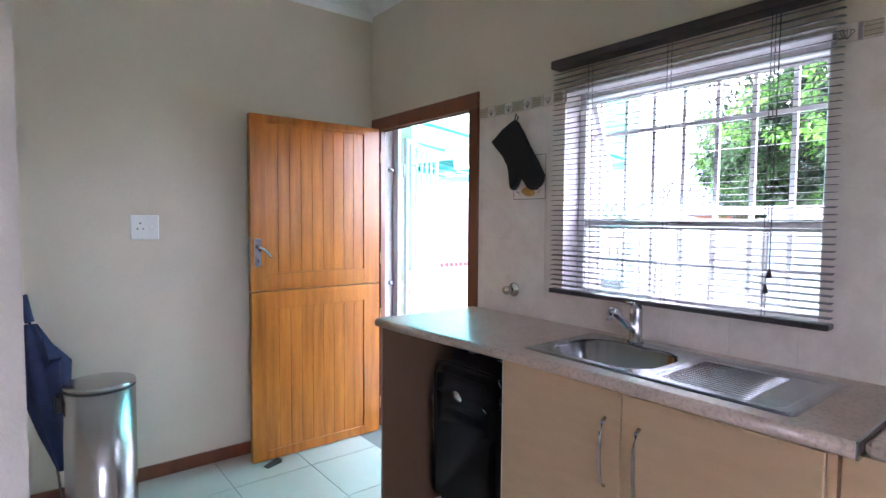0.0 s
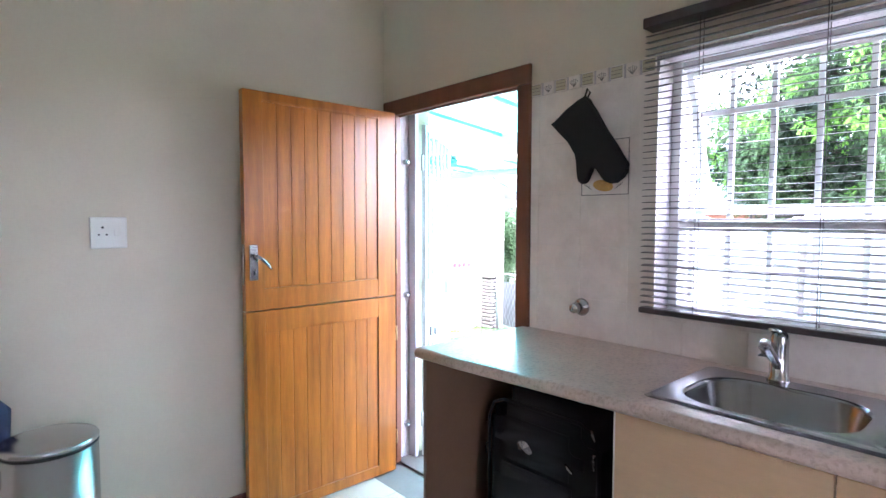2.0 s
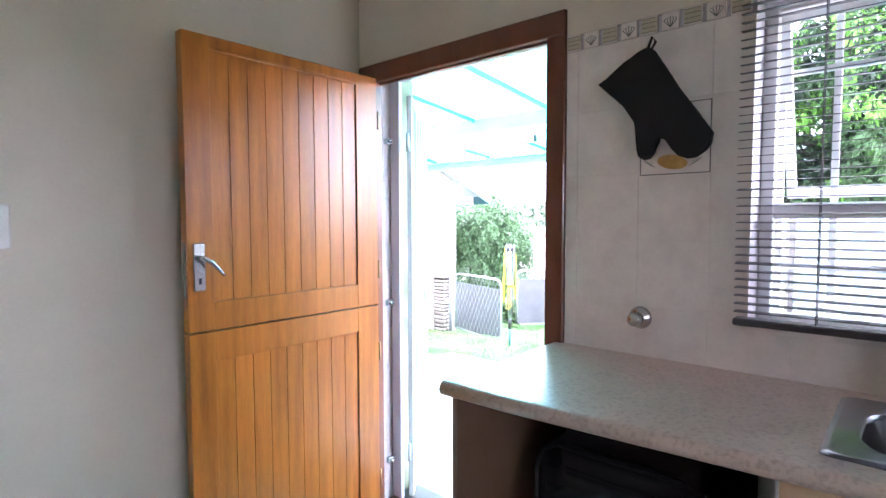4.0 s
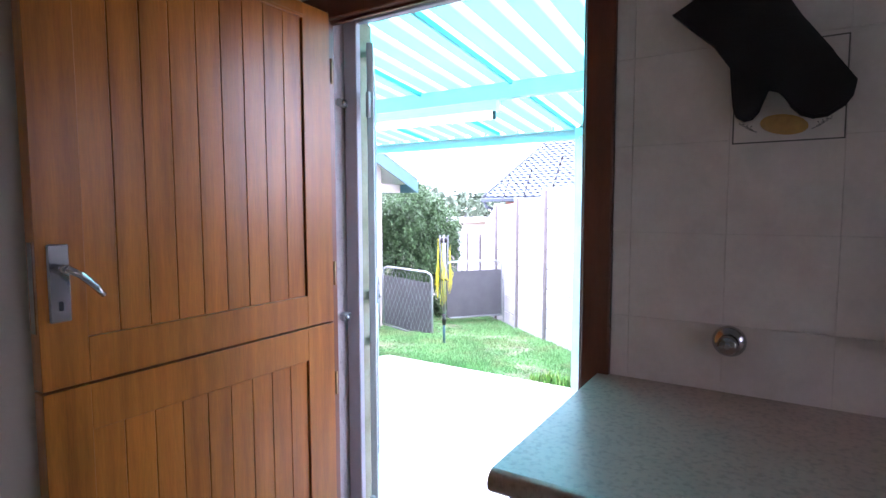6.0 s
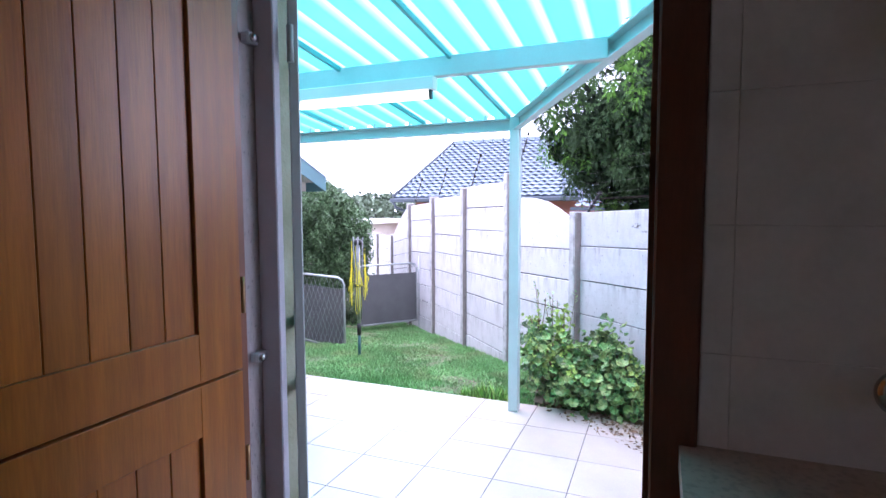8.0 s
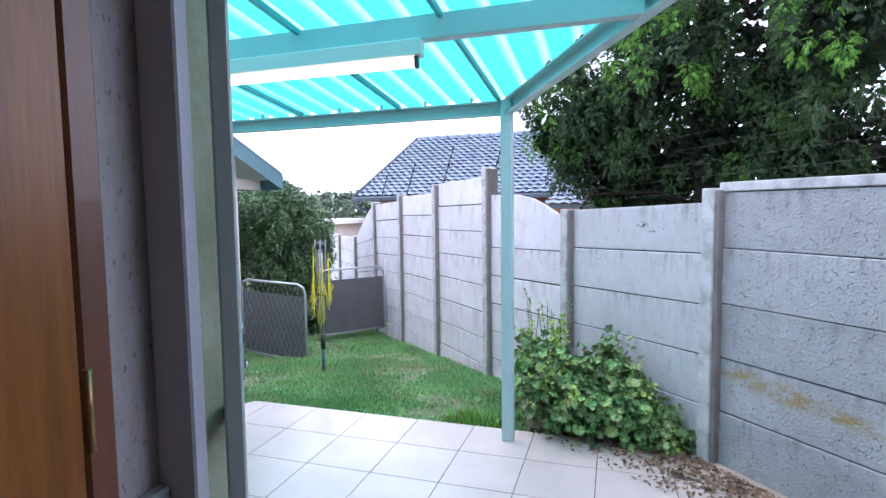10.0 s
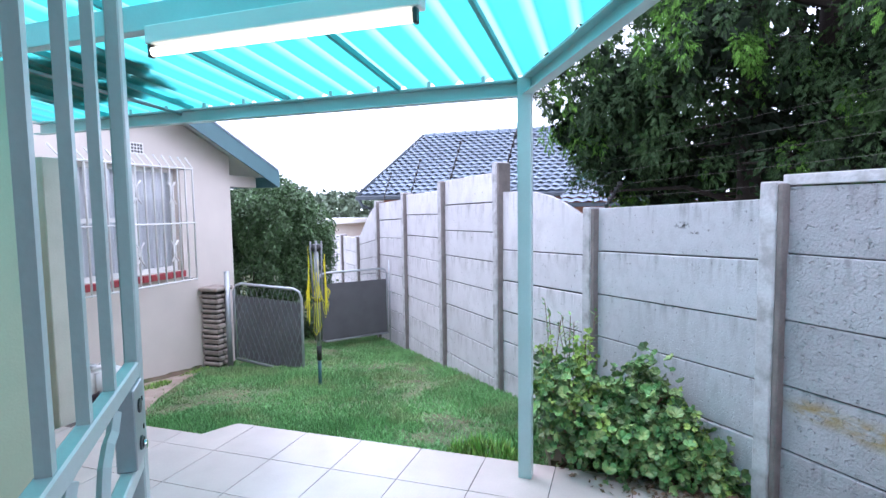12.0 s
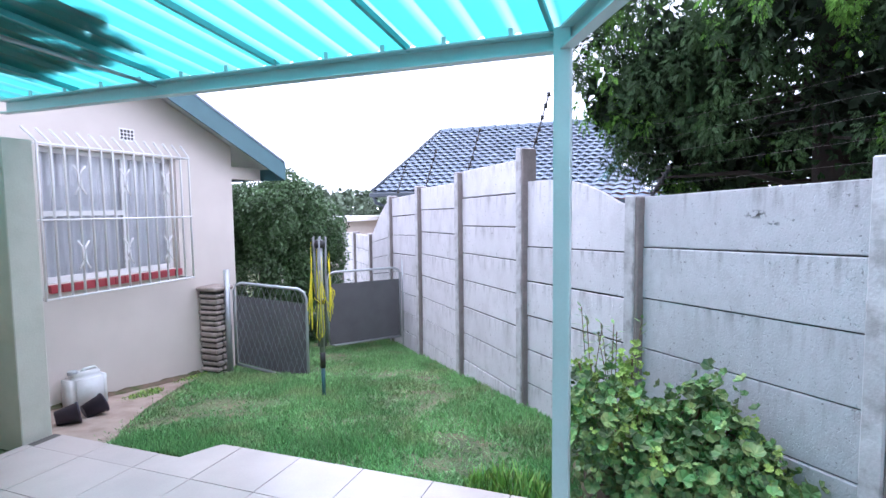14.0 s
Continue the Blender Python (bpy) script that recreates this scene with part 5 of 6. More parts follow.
def build_washing_line():
    x, y = 7.46, 6.03
    g = ground_z(x, y)
    t = thing("rotary_washing_line", "folded rotary washing line with yellow cords", "washing line", (x, y, 0))
    bm = bmesh.new()
    tube(bm, [(0, 0, g - 0.05), (0, 0, -0.30)], 0.020, 10)
    part("ground_pole", bm, fascia_mat, t, "green lower pole")
    bm = bmesh.new()
    tube(bm, [(0, 0, -0.32), (0, 0, -0.16)], 0.028, 10)
    part("collar", bm, black_plastic, t)
    bm = bmesh.new()
    tube(bm, [(0, 0, -0.16), (0, 0, 0.98)], 0.026, 10)
    part("upper_pole", bm, galv, t)
    for k in range(4):
        a = math.pi / 2 * k + 0.5
        bm = bmesh.new()
        tube(bm, [(0.035 * math.cos(a), 0.035 * math.sin(a), -0.1), (0.060 * math.cos(a), 0.060 * math.sin(a), 1.01)], 0.011, 6)
        part("arm", bm, arm_metal, t)
    bm = bmesh.new()
    lathe(bm, [(0.05, 0.90), (0.06, 0.93), (0.05, 0.97), (0.02, 0.98)], 12)
    part("hub", bm, black_plastic, t)
    bm = bmesh.new()
    lathe(bm, [(0.026, 0.33), (0.05, 0.34), (0.055, 0.37), (0.026, 0.38)], 12)
    part("sliding_hub", bm, black_plastic, t)
    rnd = random.Random(3)
    bm = bmesh.new()
    for k in range(26):
        a = math.pi / 2 * (k % 4) + 0.5 + rnd.uniform(-0.25, 0.25)
        b = a + rnd.choice((0.25, 0.4, 1.5))
        r1, z1 = rnd.uniform(0.08, 0.14), rnd.uniform(-0.02, 0.42)
        za, zb = rnd.uniform(0.45, 0.96), rnd.uniform(0.3, 0.9)
        m = (a + b) / 2
        tube(bm, [(0.085 * math.cos(a), 0.085 * math.sin(a), za), (0.095 * math.cos(a), 0.095 * math.sin(a), (za + z1) / 2), (r1 * math.cos(m - 0.2), r1 * math.sin(m - 0.2), z1 + 0.05),
                  (r1 * math.cos(m), r1 * math.sin(m), z1), (r1 * math.cos(m + 0.2), r1 * math.sin(m + 0.2), z1 + 0.05), (0.09 * math.cos(b), 0.09 * math.sin(b), zb)], 0.0032, 4, caps=False)
    tagged(part("cord_tangle", bm, yellow_cord, t, "yellow plastic washing cords"), kind="stuff")


def build_fence_top():
    """Insulator brackets and wires of the electric fence, and the plank that lies on one bay."""
    tops = {1: 1.345, 2: 1.82, 3: 1.70, 4: 1.60, 5: 1.50, 6: 0.80, 8: 0.75}
    lean = Vector((STEP[1], -STEP[0], 0)).normalized()
    first = None
    for i, top in tops.items():
        x, y = fence_at(i)
        n = Vector((x, y, top - 0.12)) + lean * 0.07
        t = thing("fence_bracket", "black electric fence bracket with insulators on a fence post", "electric fence", n, 0, "electric fence brackets")
        tip = lean * 0.17 + Vector((0, 0, 0.62 if i > 1 else 0.30))
        bm = bmesh.new()
        tube(bm, [(0, 0, -0.1), (0, 0, 0.1), tuple(tip)], 0.008, 6)
        part("rod", bm, black_plastic, t)
        for k in range(6):
            c = Vector((0, 0, 0.08)).lerp(tip, k / 5)
            bm = bmesh.new()
            lathe(bm, [(0.008, -0.022), (0.024, -0.016), (0.013, 0.0), (0.024, 0.016), (0.008, 0.022)], 8, c)
            part("insulator", bm, black_plastic, t)
    w = tagged(new("fence_wires"), "thin electric fence wires strung above the concrete fence", "electric fence", kind="stuff")
    bm = bmesh.new()
    for k in range(6):
        pts = []
        for i in (-2, 1, 2, 3, 4, 5):
            x, y = fence_at(i)
            top = {-2: 1.5, **tops}[i]
            if i == 2:
                top -= 0.2
            pts.append(Vector((x, y, top - 0.04)) + lean * (0.07 + 0.02 * k) + Vector((0, 0, 0.104 * k)))
        tube(bm, pts, 0.0006, 3, caps=False)
    me = mesh_of("fence_wires", bm, stained_shaded_post)
    wires = new("wire_run", me)
    wires.parent = w
    tagged(wires, kind="stuff")
    a, b = Vector((*fence_at(-0.02), 1.475)), Vector((*fence_at(-1.0), 1.475))
    bm = boxes((0, (b - a).length, -0.03, 0.03, -0.028, 0.028), bevel=0.004)
    solid("plank", bm, concrete_post, "weathered grey wooden plank lying on top of the fence", "plank", loc=tuple(a + Vector((0, 0, 0.001))), rz=math.degrees(math.atan2(b.y - a.y, b.x - a.x)))


def build_yard_things():
    g = ground_z(6.6, 7.8) + 0.012
    t = thing("jerrycan", "dirty white plastic jerrycan standing against the outbuilding wall", "container", (6.32, 7.89, g), -12)
    bm = boxes((-0.165, 0.165, -0.12, 0.12, 0, 0.385))
    bmesh.ops.bevel(bm, geom=list(bm.edges), offset=0.055, segments=4, affect="EDGES")
    for f in bm.faces:
        f.smooth = True
    part("body", bm, milky_plastic, t)
    bm = bmesh.new()
    tube(bm, [(-0.02, 0, 0.375), (0.0, 0, 0.402), (0.09, 0, 0.404), (0.115, 0, 0.375)], 0.014, 8)
    part("carry_handle", bm, milky_plastic, t)
    bm = bmesh.new()
    lathe(bm, [(0.042, 0.375), (0.042, 0.400), (0.036, 0.408)], 16, (-0.095, 0, 0))
    part("cap", bm, galv, t)
    for x, y, rz, tilt in ((6.16, 7.56, -18, 74), (5.90, 7.52, -34, 82)):
        t = thing("plant_pot", "empty black plastic plant pot lying on its side", "plant pot", (x, y, ground_z(x, y) + 0.096), rz, "plant pots")
        bm = bmesh.new()
        prof = [(0.060, -0.085), (0.062, -0.087), (0.082, 0.068), (0.090, 0.070), (0.090, 0.086), (0.083, 0.086), (0.077, 0.068), (0.055, -0.077)]
        lathe(bm, prof, 20)
        bmesh.ops.rotate(bm, verts=bm.verts, cent=(0, 0, 0), matrix=Matrix.Rotation(radians(tilt), 3, "Y"))
        part("pot", bm, pot_plastic, t)
    rng = np.random.default_rng(17)
    n = 2600
    u, v = rng.random(n), rng.random(n) ** 1.5
    x = 4.3 + 1.45 * u
    y = 1.05 + 0.886 * (x - 4.46) + 0.12 + v * (0.35 + 0.35 * rng.random(n)) * (0.6 + u)
    z = np.full(n, PATIO + 0.004) + rng.random(n) * 0.012
    a = rng.random(n) * 6.28
    s = 0.008 + 0.016 * rng.random(n)
    p = np.stack([x, y, z], 1)
    d = np.stack([np.cos(a) * s, np.sin(a) * s, 0.004 * rng.normal(size=n)], 1)
    e = np.stack([-np.sin(a) * s * 0.5, np.cos(a) * s * 0.5, np.abs(0.006 * rng.normal(size=n))], 1)
    verts = np.stack([p - d, p - e, p + d, p + e], 1).reshape(-1, 3)
    me = bpy.data.meshes.new("leaf_litter")
    me.from_pydata(verts.tolist(), [], np.arange(n * 4).reshape(-1, 4).tolist())
    me.materials.append(dry_leaf)
    tagged(new("leaf_litter", me), "scattered dry brown leaves on the patio tiles by the fence", "dead leaves", kind="stuff")
    bm = bmesh.new()
    rnd = random.Random(8)
    lo = [(x, 1.05 + 0.886 * (x - 4.46) + 0.03) for x in (4.0, 4.5, 5.0, 5.4, 5.65)]
    hi = [(x, 1.05 + 0.886 * (x - 4.46) + w) for x, w in ((5.65, 0.95), (5.45, 0.62), (5.2, 0.40), (4.9, 0.42), (4.6, 0.3), (4.3, 0.25), (4.0, 0.1))]
    vs = [bm.verts.new((x, y, PATIO + 0.003)) for x, y in lo + hi]
    bmesh.ops.triangulate(bm, faces=[bm.faces.new(vs)])
    structure("ground", bm, sand, "dusty sand washed over the patio edge")
    bm = bmesh.new()
    prism(bm, [(5.656, 2.10), (5.656, 3.36), (6.1, 3.45), (6.7, 3.4), (7.0, 3.28), (6.4, 2.72)], -0.8, PATIO - 0.01)
    bmesh.ops.bevel(bm, geom=[e for e in bm.edges if all(v.co.z > -0.4 for v in e.verts)], offset=0.12, segments=3, affect="EDGES")
    structure("ground", bm, soil, "raised soil bed by the fence")


build_fence_top()
build_yard_things()
build_house()
build_pier()
build_gates()
build_washing_line()


# ---- neighbour's house ----
def tiled_slope(t, e0, e1, r1, r0, rows, w=0.27):
    """Rows of curved roof tiles between the eave e0-e1 and the ridge r0-r1."""
    bm = bmesh.new()
    e0, e1, r0, r1 = map(Vector, (e0, e1, r0, r1))
    for i in range(rows):
        v0, v1 = i / rows, (i + 1) / rows
        a0, a1, b0, b1 = e0.lerp(r0, v0), e1.lerp(r1, v0), e0.lerp(r0, v1), e1.lerp(r1, v1)
        y, yend = min(a0.y, a1.y), max(a0.y, a1.y)
        while y < yend - 0.02:
            y2 = min(y + w, yend)
            rows_v = [[], []]
            for k in range(6):
                yy = y + (y2 - y) * k / 5
                up = 0.035 * math.sin(math.pi * k / 5) ** 2
                rows_v[0].append(bm.verts.new((a0.x - 0.03, yy, a0.z + 0.03 + up)))
                rows_v[1].append(bm.verts.new((b0.x, min(yy, max(b0.y, b1.y)), b0.z + up)))
            for k in range(5):
                bm.faces.new((rows_v[0][k], rows_v[0][k + 1], rows_v[1][k + 1], rows_v[1][k])).smooth = True
            y = y2
    tagged(part("roof_tiles", bm, roof_tile_mat, t), kind="stuff")


def build_neighbour():
    t = thing("neighbour_house", "neighbour's house with slate blue tiled roof", "house")
    part("wall", boxes((16.6, 24, -2, 9.4, -1.3, 1.62)), brick_mat, t)
    e0, e1 = Vector((16.0, 9.87, 1.74)), Vector((16.0, 3.95, 1.74))
    r0, r1 = Vector((19.0, 9.0, 3.70)), Vector((19.0, 2.6, 3.70))
    tiled_slope(t, e0, e1, r1, r0, 19, 0.23)
    bm = bmesh.new()
    for pts in ([e0, e1, r1, r0], [e0 + Vector((0, 0.02, 0)), r0, Vector((22, 9.9, 1.75))], [r0, r1, Vector((22, 3, 1.75)), Vector((22, 9.9, 1.75))]):
        bm.faces.new([bm.verts.new(p - Vector((0, 0, 0.02))) for p in pts])
    part("roof", bm, roof_tile_mat, t)
    bm = bmesh.new()
    for k in range(18):
        bm = bmesh.new()
        tube(bm, [r1.lerp(r0, k / 18), r1.lerp(r0, (k + 0.97) / 18)], 0.11, 8, taper=0.09)
        part("ridge_cap", bm, roof_tile_mat, t)
    bm = bmesh.new()
    tube(bm, [e0 + Vector((0, 0.03, 0.03)), r0 + Vector((0, 0.03, 0.03))], 0.05, 6)
    part("hip_trim", bm, gutter_mat, t)
    part("gutter", boxes((15.88, 15.99, 3.9, 9.95, 1.60, 1.72), bevel=0.02), gutter_mat, t, "dark gutter")
    bm = bmesh.new()
    tube(bm, [(15.95, 9.85, 1.62), (16.0, 9.8, 1.45), (16.55, 9.35, 1.2), (16.55, 9.35, -1.2)], 0.05, 8)
    part("downpipe", bm, gutter_mat, t)
    for nm, mat, dy0, dy1, dz in (("barge_board", white_paint, -0.36, -0.1, 0.02), ("valley_flashing", fascia_mat, -0.1, 0.06, 0.09)):
        bm = bmesh.new()
        vs = [bm.verts.new(p + Vector((0, dy, z))) for p in (e1, r1) for dy in (dy0, dy1) for z in (dz, dz + 0.04)]
        for q in ((0, 1, 3, 2), (4, 6, 7, 5), (0, 4, 5, 1), (2, 3, 7, 6), (0, 2, 6, 4), (1, 5, 7, 3)):
            bm.faces.new([vs[k] for k in q])
        part(nm, bm, mat, t)
    w = thing("neighbour_wing", "lower tiled wing of the neighbour's house", "house")
    tiled_slope(w, (15.2, 4.35, 1.42), (15.2, 1.0, 1.42), (17.6, 0.5, 2.7), (17.6, 3.3, 2.7), 12)
    part("wall", boxes((15.5, 17.6, 0, 4.2, -1.3, 1.40)), brick_mat, w)
    part("fascia", boxes((15.1, 15.2, 1.0, 4.4, 1.34, 1.43)), gutter_mat, w)
    s = thing("garden_store", "low flat-roofed pale outbuilding", "shed")
    part("wall", boxes((14.5, 16.5, 9.95, 12.0, -1.3, 0.98)), house_wall, s)
    part("roof", boxes((14.3, 16.7, 9.75, 12.2, 0.98, 1.10)), white_paint, s)


# ---- plants ----
def leaves(name, clumps, count, size, mat, parent, seed, droop=0.0, long=1.6, shell=0.55, fan=1):
    """Many small separate leaves gathered in clumps with an uneven outline."""
    rng = np.random.default_rng(seed)
    c = np.array([k[:3] for k in clumps], float)
    r = np.array([k[3:6] if len(k) > 4 else (k[3],) * 3 for k in clumps], float)
    wgt = r.prod(1) ** (2 / 3)
    idx = rng.choice(len(c), count, p=wgt / wgt.sum())
    d = rng.normal(size=(count, 3))
    d /= np.linalg.norm(d, axis=1)[:, None]
    rad = shell + (1 - shell) * rng.random(count) ** 0.6
    rad *= 1 + 0.18 * np.sin(d[:, 0] * 7 + idx) * np.cos(d[:, 1] * 6 + idx * 2)
    p = c[idx] + r[idx] * d * rad[:, None]
    u = rng.normal(size=(count, 3)) + d * 0.6
    u[:, 2] -= droop
    u /= np.linalg.norm(u, axis=1)[:, None]
    v = np.cross(u, rng.normal(size=(count, 3)))
    v /= np.linalg.norm(v, axis=1)[:, None]
    if fan > 1:
        # flat sprays: neighbouring leaves share one stalk and spread from it like a fan
        lead = (np.arange(count) // fan) * fan
        p, u0, v0 = p[lead], u[lead], v[lead]
        ang = ((np.arange(count) % fan) - (fan - 1) / 2) * 0.26 + rng.normal(size=count) * 0.06
        u = u0 * np.cos(ang)[:, None] + v0 * np.sin(ang)[:, None]
        v = -u0 * np.sin(ang)[:, None] + v0 * np.cos(ang)[:, None]
        p = p + u * size * long / 2
    s = size * (0.6 + 0.8 * rng.random(count))[:, None]
    verts = np.stack([p - u * s * long / 2, p + v * s / 2, p + u * s * long / 2, p - v * s / 2], 1).reshape(-1, 3)
    faces = np.arange(count * 4).reshape(-1, 4)
    me = bpy.data.meshes.new(name)
    me.from_pydata(verts.tolist(), [], faces.tolist())
    me.materials.append(mat)
    ob = new(name, me)
    ob.parent = parent
    return tagged(ob, kind="stuff")


def fronds(name, tufts, count, mat, parent, seed, length=0.085, pairs=7):
    """Drooping feathery sprays, each a row of small paired leaflets on one stalk."""
    rng = np.random.default_rng(seed)
    c = np.array(tufts, float)
    idx = rng.integers(0, len(c), count)
    d = rng.normal(size=(count, 3))
    d /= np.linalg.norm(d, axis=1)[:, None]
    p = c[idx, :3] + c[idx, 3:6] * d * (0.4 + 0.6 * rng.random(count))[:, None]
    u = d + rng.normal(size=(count, 3)) * 0.35
    u[:, 2] -= 0.75
    u /= np.linalg.norm(u, axis=1)[:, None]
    v = np.cross(u, rng.normal(size=(count, 3)))
    v /= np.linalg.norm(v, axis=1)[:, None]
    L = length * (0.6 + 0.7 * rng.random(count))[:, None]
    quads = []
    for k in range(pairs):
        for side in (-1, 1):
            f = (k + 0.5 * (side > 0)) / pairs
            a = 0.62 + 0.15 * rng.normal(size=(count, 1))
            e = u * np.cos(a) + side * v * np.sin(a)
            g = -side * u * np.sin(a) + v * np.cos(a)
            b = p + u * L * f
            l, w = L * (0.42 - 0.24 * f), L * 0.075
            b2 = b.copy()
            quads.append(np.stack([b2, b2 + e * l * 0.5 + g * w, b2 + e * l - np.array([0, 0, 0.006]), b2 + e * l * 0.5 - g * w], 1))
    verts = np.concatenate(quads, 1).reshape(-1, 3)
    me = bpy.data.meshes.new(name)
    me.from_pydata(verts.tolist(), [], np.arange(len(verts)).reshape(-1, 4).tolist())
    me.materials.append(mat)
    ob = new(name, me)
    ob.parent = parent
    return tagged(ob, kind="stuff")


def build_conifer():
    t = thing("conifer_tree", "large dark green conifer behind the concrete fence", "tree")
    rnd = random.Random(11)
    for x, y, r in ((6.95, 1.86, 0.17), (7.3, 1.25, 0.18), (6.2, 0.3, 0.14)):
        bm = bmesh.new()
        tube(bm, [(x, y, -0.6), (x + 0.03, y, 1.2), (x - 0.04, y + 0.06, 2.6), (x, y, 5.0)], r, 10, taper=r * 0.4)
        part("trunk", bm, bark, t)
    bm = bmesh.new()
    for k in range(90):
        a, z = rnd.uniform(0, 2 * math.pi), rnd.uniform(1.2, 4.4)
        L = rnd.uniform(0.7, 1.7)
        x, y = 7.0 + rnd.uniform(-0.2, 0.35), 1.5 + rnd.uniform(-0.4, 0.4)
        tube(bm, [(x, y, z), (x + L * 0.5 * math.cos(a), y + L * 0.5 * math.sin(a), z + 0.2), (x + L * math.cos(a), y + L * math.sin(a), z + 0.18)], 0.03, 5, taper=0.006)
    tagged(part("branchwork", bm, bark, t), kind="stuff")

    def beyond(x, y):
        return (x - F0[0]) * 0.662 - (y - F0[1]) * 0.749
    # overhanging lobes near the fence, then the body of the crown
    lobes = [(7.1, 3.30, 2.10, 0.22, 0.22, 0.34), (7.1, 3.28, 2.5, 0.3, 0.28, 0.34), (7.2, 3.12, 1.96, 0.22, 0.20, 0.22), (7.3, 2.98, 1.72, 0.12, 0.12, 0.20),
             (7.5, 2.80, 1.48, 0.15, 0.15, 0.20), (7.2, 2.68, 2.0, 0.25, 0.2, 0.25), (6.9, 2.85, 2.3, 0.36, 0.34, 0.4), (6.7, 2.6, 2.1, 0.34, 0.3, 0.5), (7.5, 3.0, 2.3, 0.3, 0.3, 0.4),
             (6.75, 2.3, 2.5, 0.42, 0.36, 0.5), (7.3, 3.1, 3.0, 0.5, 0.45, 0.45), (6.9, 2.5, 3.2, 0.5, 0.45, 0.45)]
    while len(lobes) < 82:
        a, z = rnd.uniform(0, 2 * math.pi), rnd.uniform(1.5, 4.9)
        R = 1.85 * (1 - max(0, z - 3.9) * 0.25) * math.sqrt(rnd.uniform(0.05, 1))
        x, y = 7.25 + R * math.cos(a), 1.15 + R * math.sin(a)
        r = rnd.uniform(0.28, 0.46)
        if beyond(x, y) < (r + 0.06 if z < 1.95 else -0.25):
            continue
        lobes.append((x, y, z, r, r, r * rnd.uniform(1.0, 1.4)))
    tufts, bright = [], []
    for j, (x, y, z, rx, ry, rz) in enumerate(lobes):
        if x > 7.9:
            continue
        n = int(20 * (rx * rz / 0.12) ** 0.8) + 8
        tone = rnd.random()
        for q in range(n):
            d = Vector([rnd.gauss(0, 1) for _ in range(3)]).normalized()
            k = rnd.uniform(0.72, 1.05)
            r = rnd.uniform(0.045, 0.10)
            c = (x + rx * d.x * k, y + ry * d.y * k, z + rz * d.z * k, r, r, r * rnd.uniform(1.2, 2.2))
            if c[2] - c[5] < 1.5 and beyond(c[0], c[1]) < 0.2:
                continue
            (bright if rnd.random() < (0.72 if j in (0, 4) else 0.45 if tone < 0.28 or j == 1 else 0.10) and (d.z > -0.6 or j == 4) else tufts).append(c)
    # dark filler leaves that paint the crown's inner shade behind the fronds
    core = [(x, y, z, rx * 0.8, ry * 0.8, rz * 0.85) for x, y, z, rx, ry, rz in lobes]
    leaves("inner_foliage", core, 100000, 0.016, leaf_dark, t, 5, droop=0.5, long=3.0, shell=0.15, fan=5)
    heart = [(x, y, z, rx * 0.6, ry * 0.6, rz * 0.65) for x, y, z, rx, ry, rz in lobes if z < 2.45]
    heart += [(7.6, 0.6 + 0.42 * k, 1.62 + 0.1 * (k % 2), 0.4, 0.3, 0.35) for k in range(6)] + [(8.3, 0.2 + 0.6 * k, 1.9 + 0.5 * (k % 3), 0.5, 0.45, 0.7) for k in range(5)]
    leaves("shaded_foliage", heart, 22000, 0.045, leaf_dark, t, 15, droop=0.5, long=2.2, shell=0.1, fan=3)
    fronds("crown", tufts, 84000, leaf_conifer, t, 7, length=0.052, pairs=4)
    tagged(fronds("spray_foliage", bright, 22000, leaf_bright, t, 6, length=0.050, pairs=4), "bright green conifer sprays")


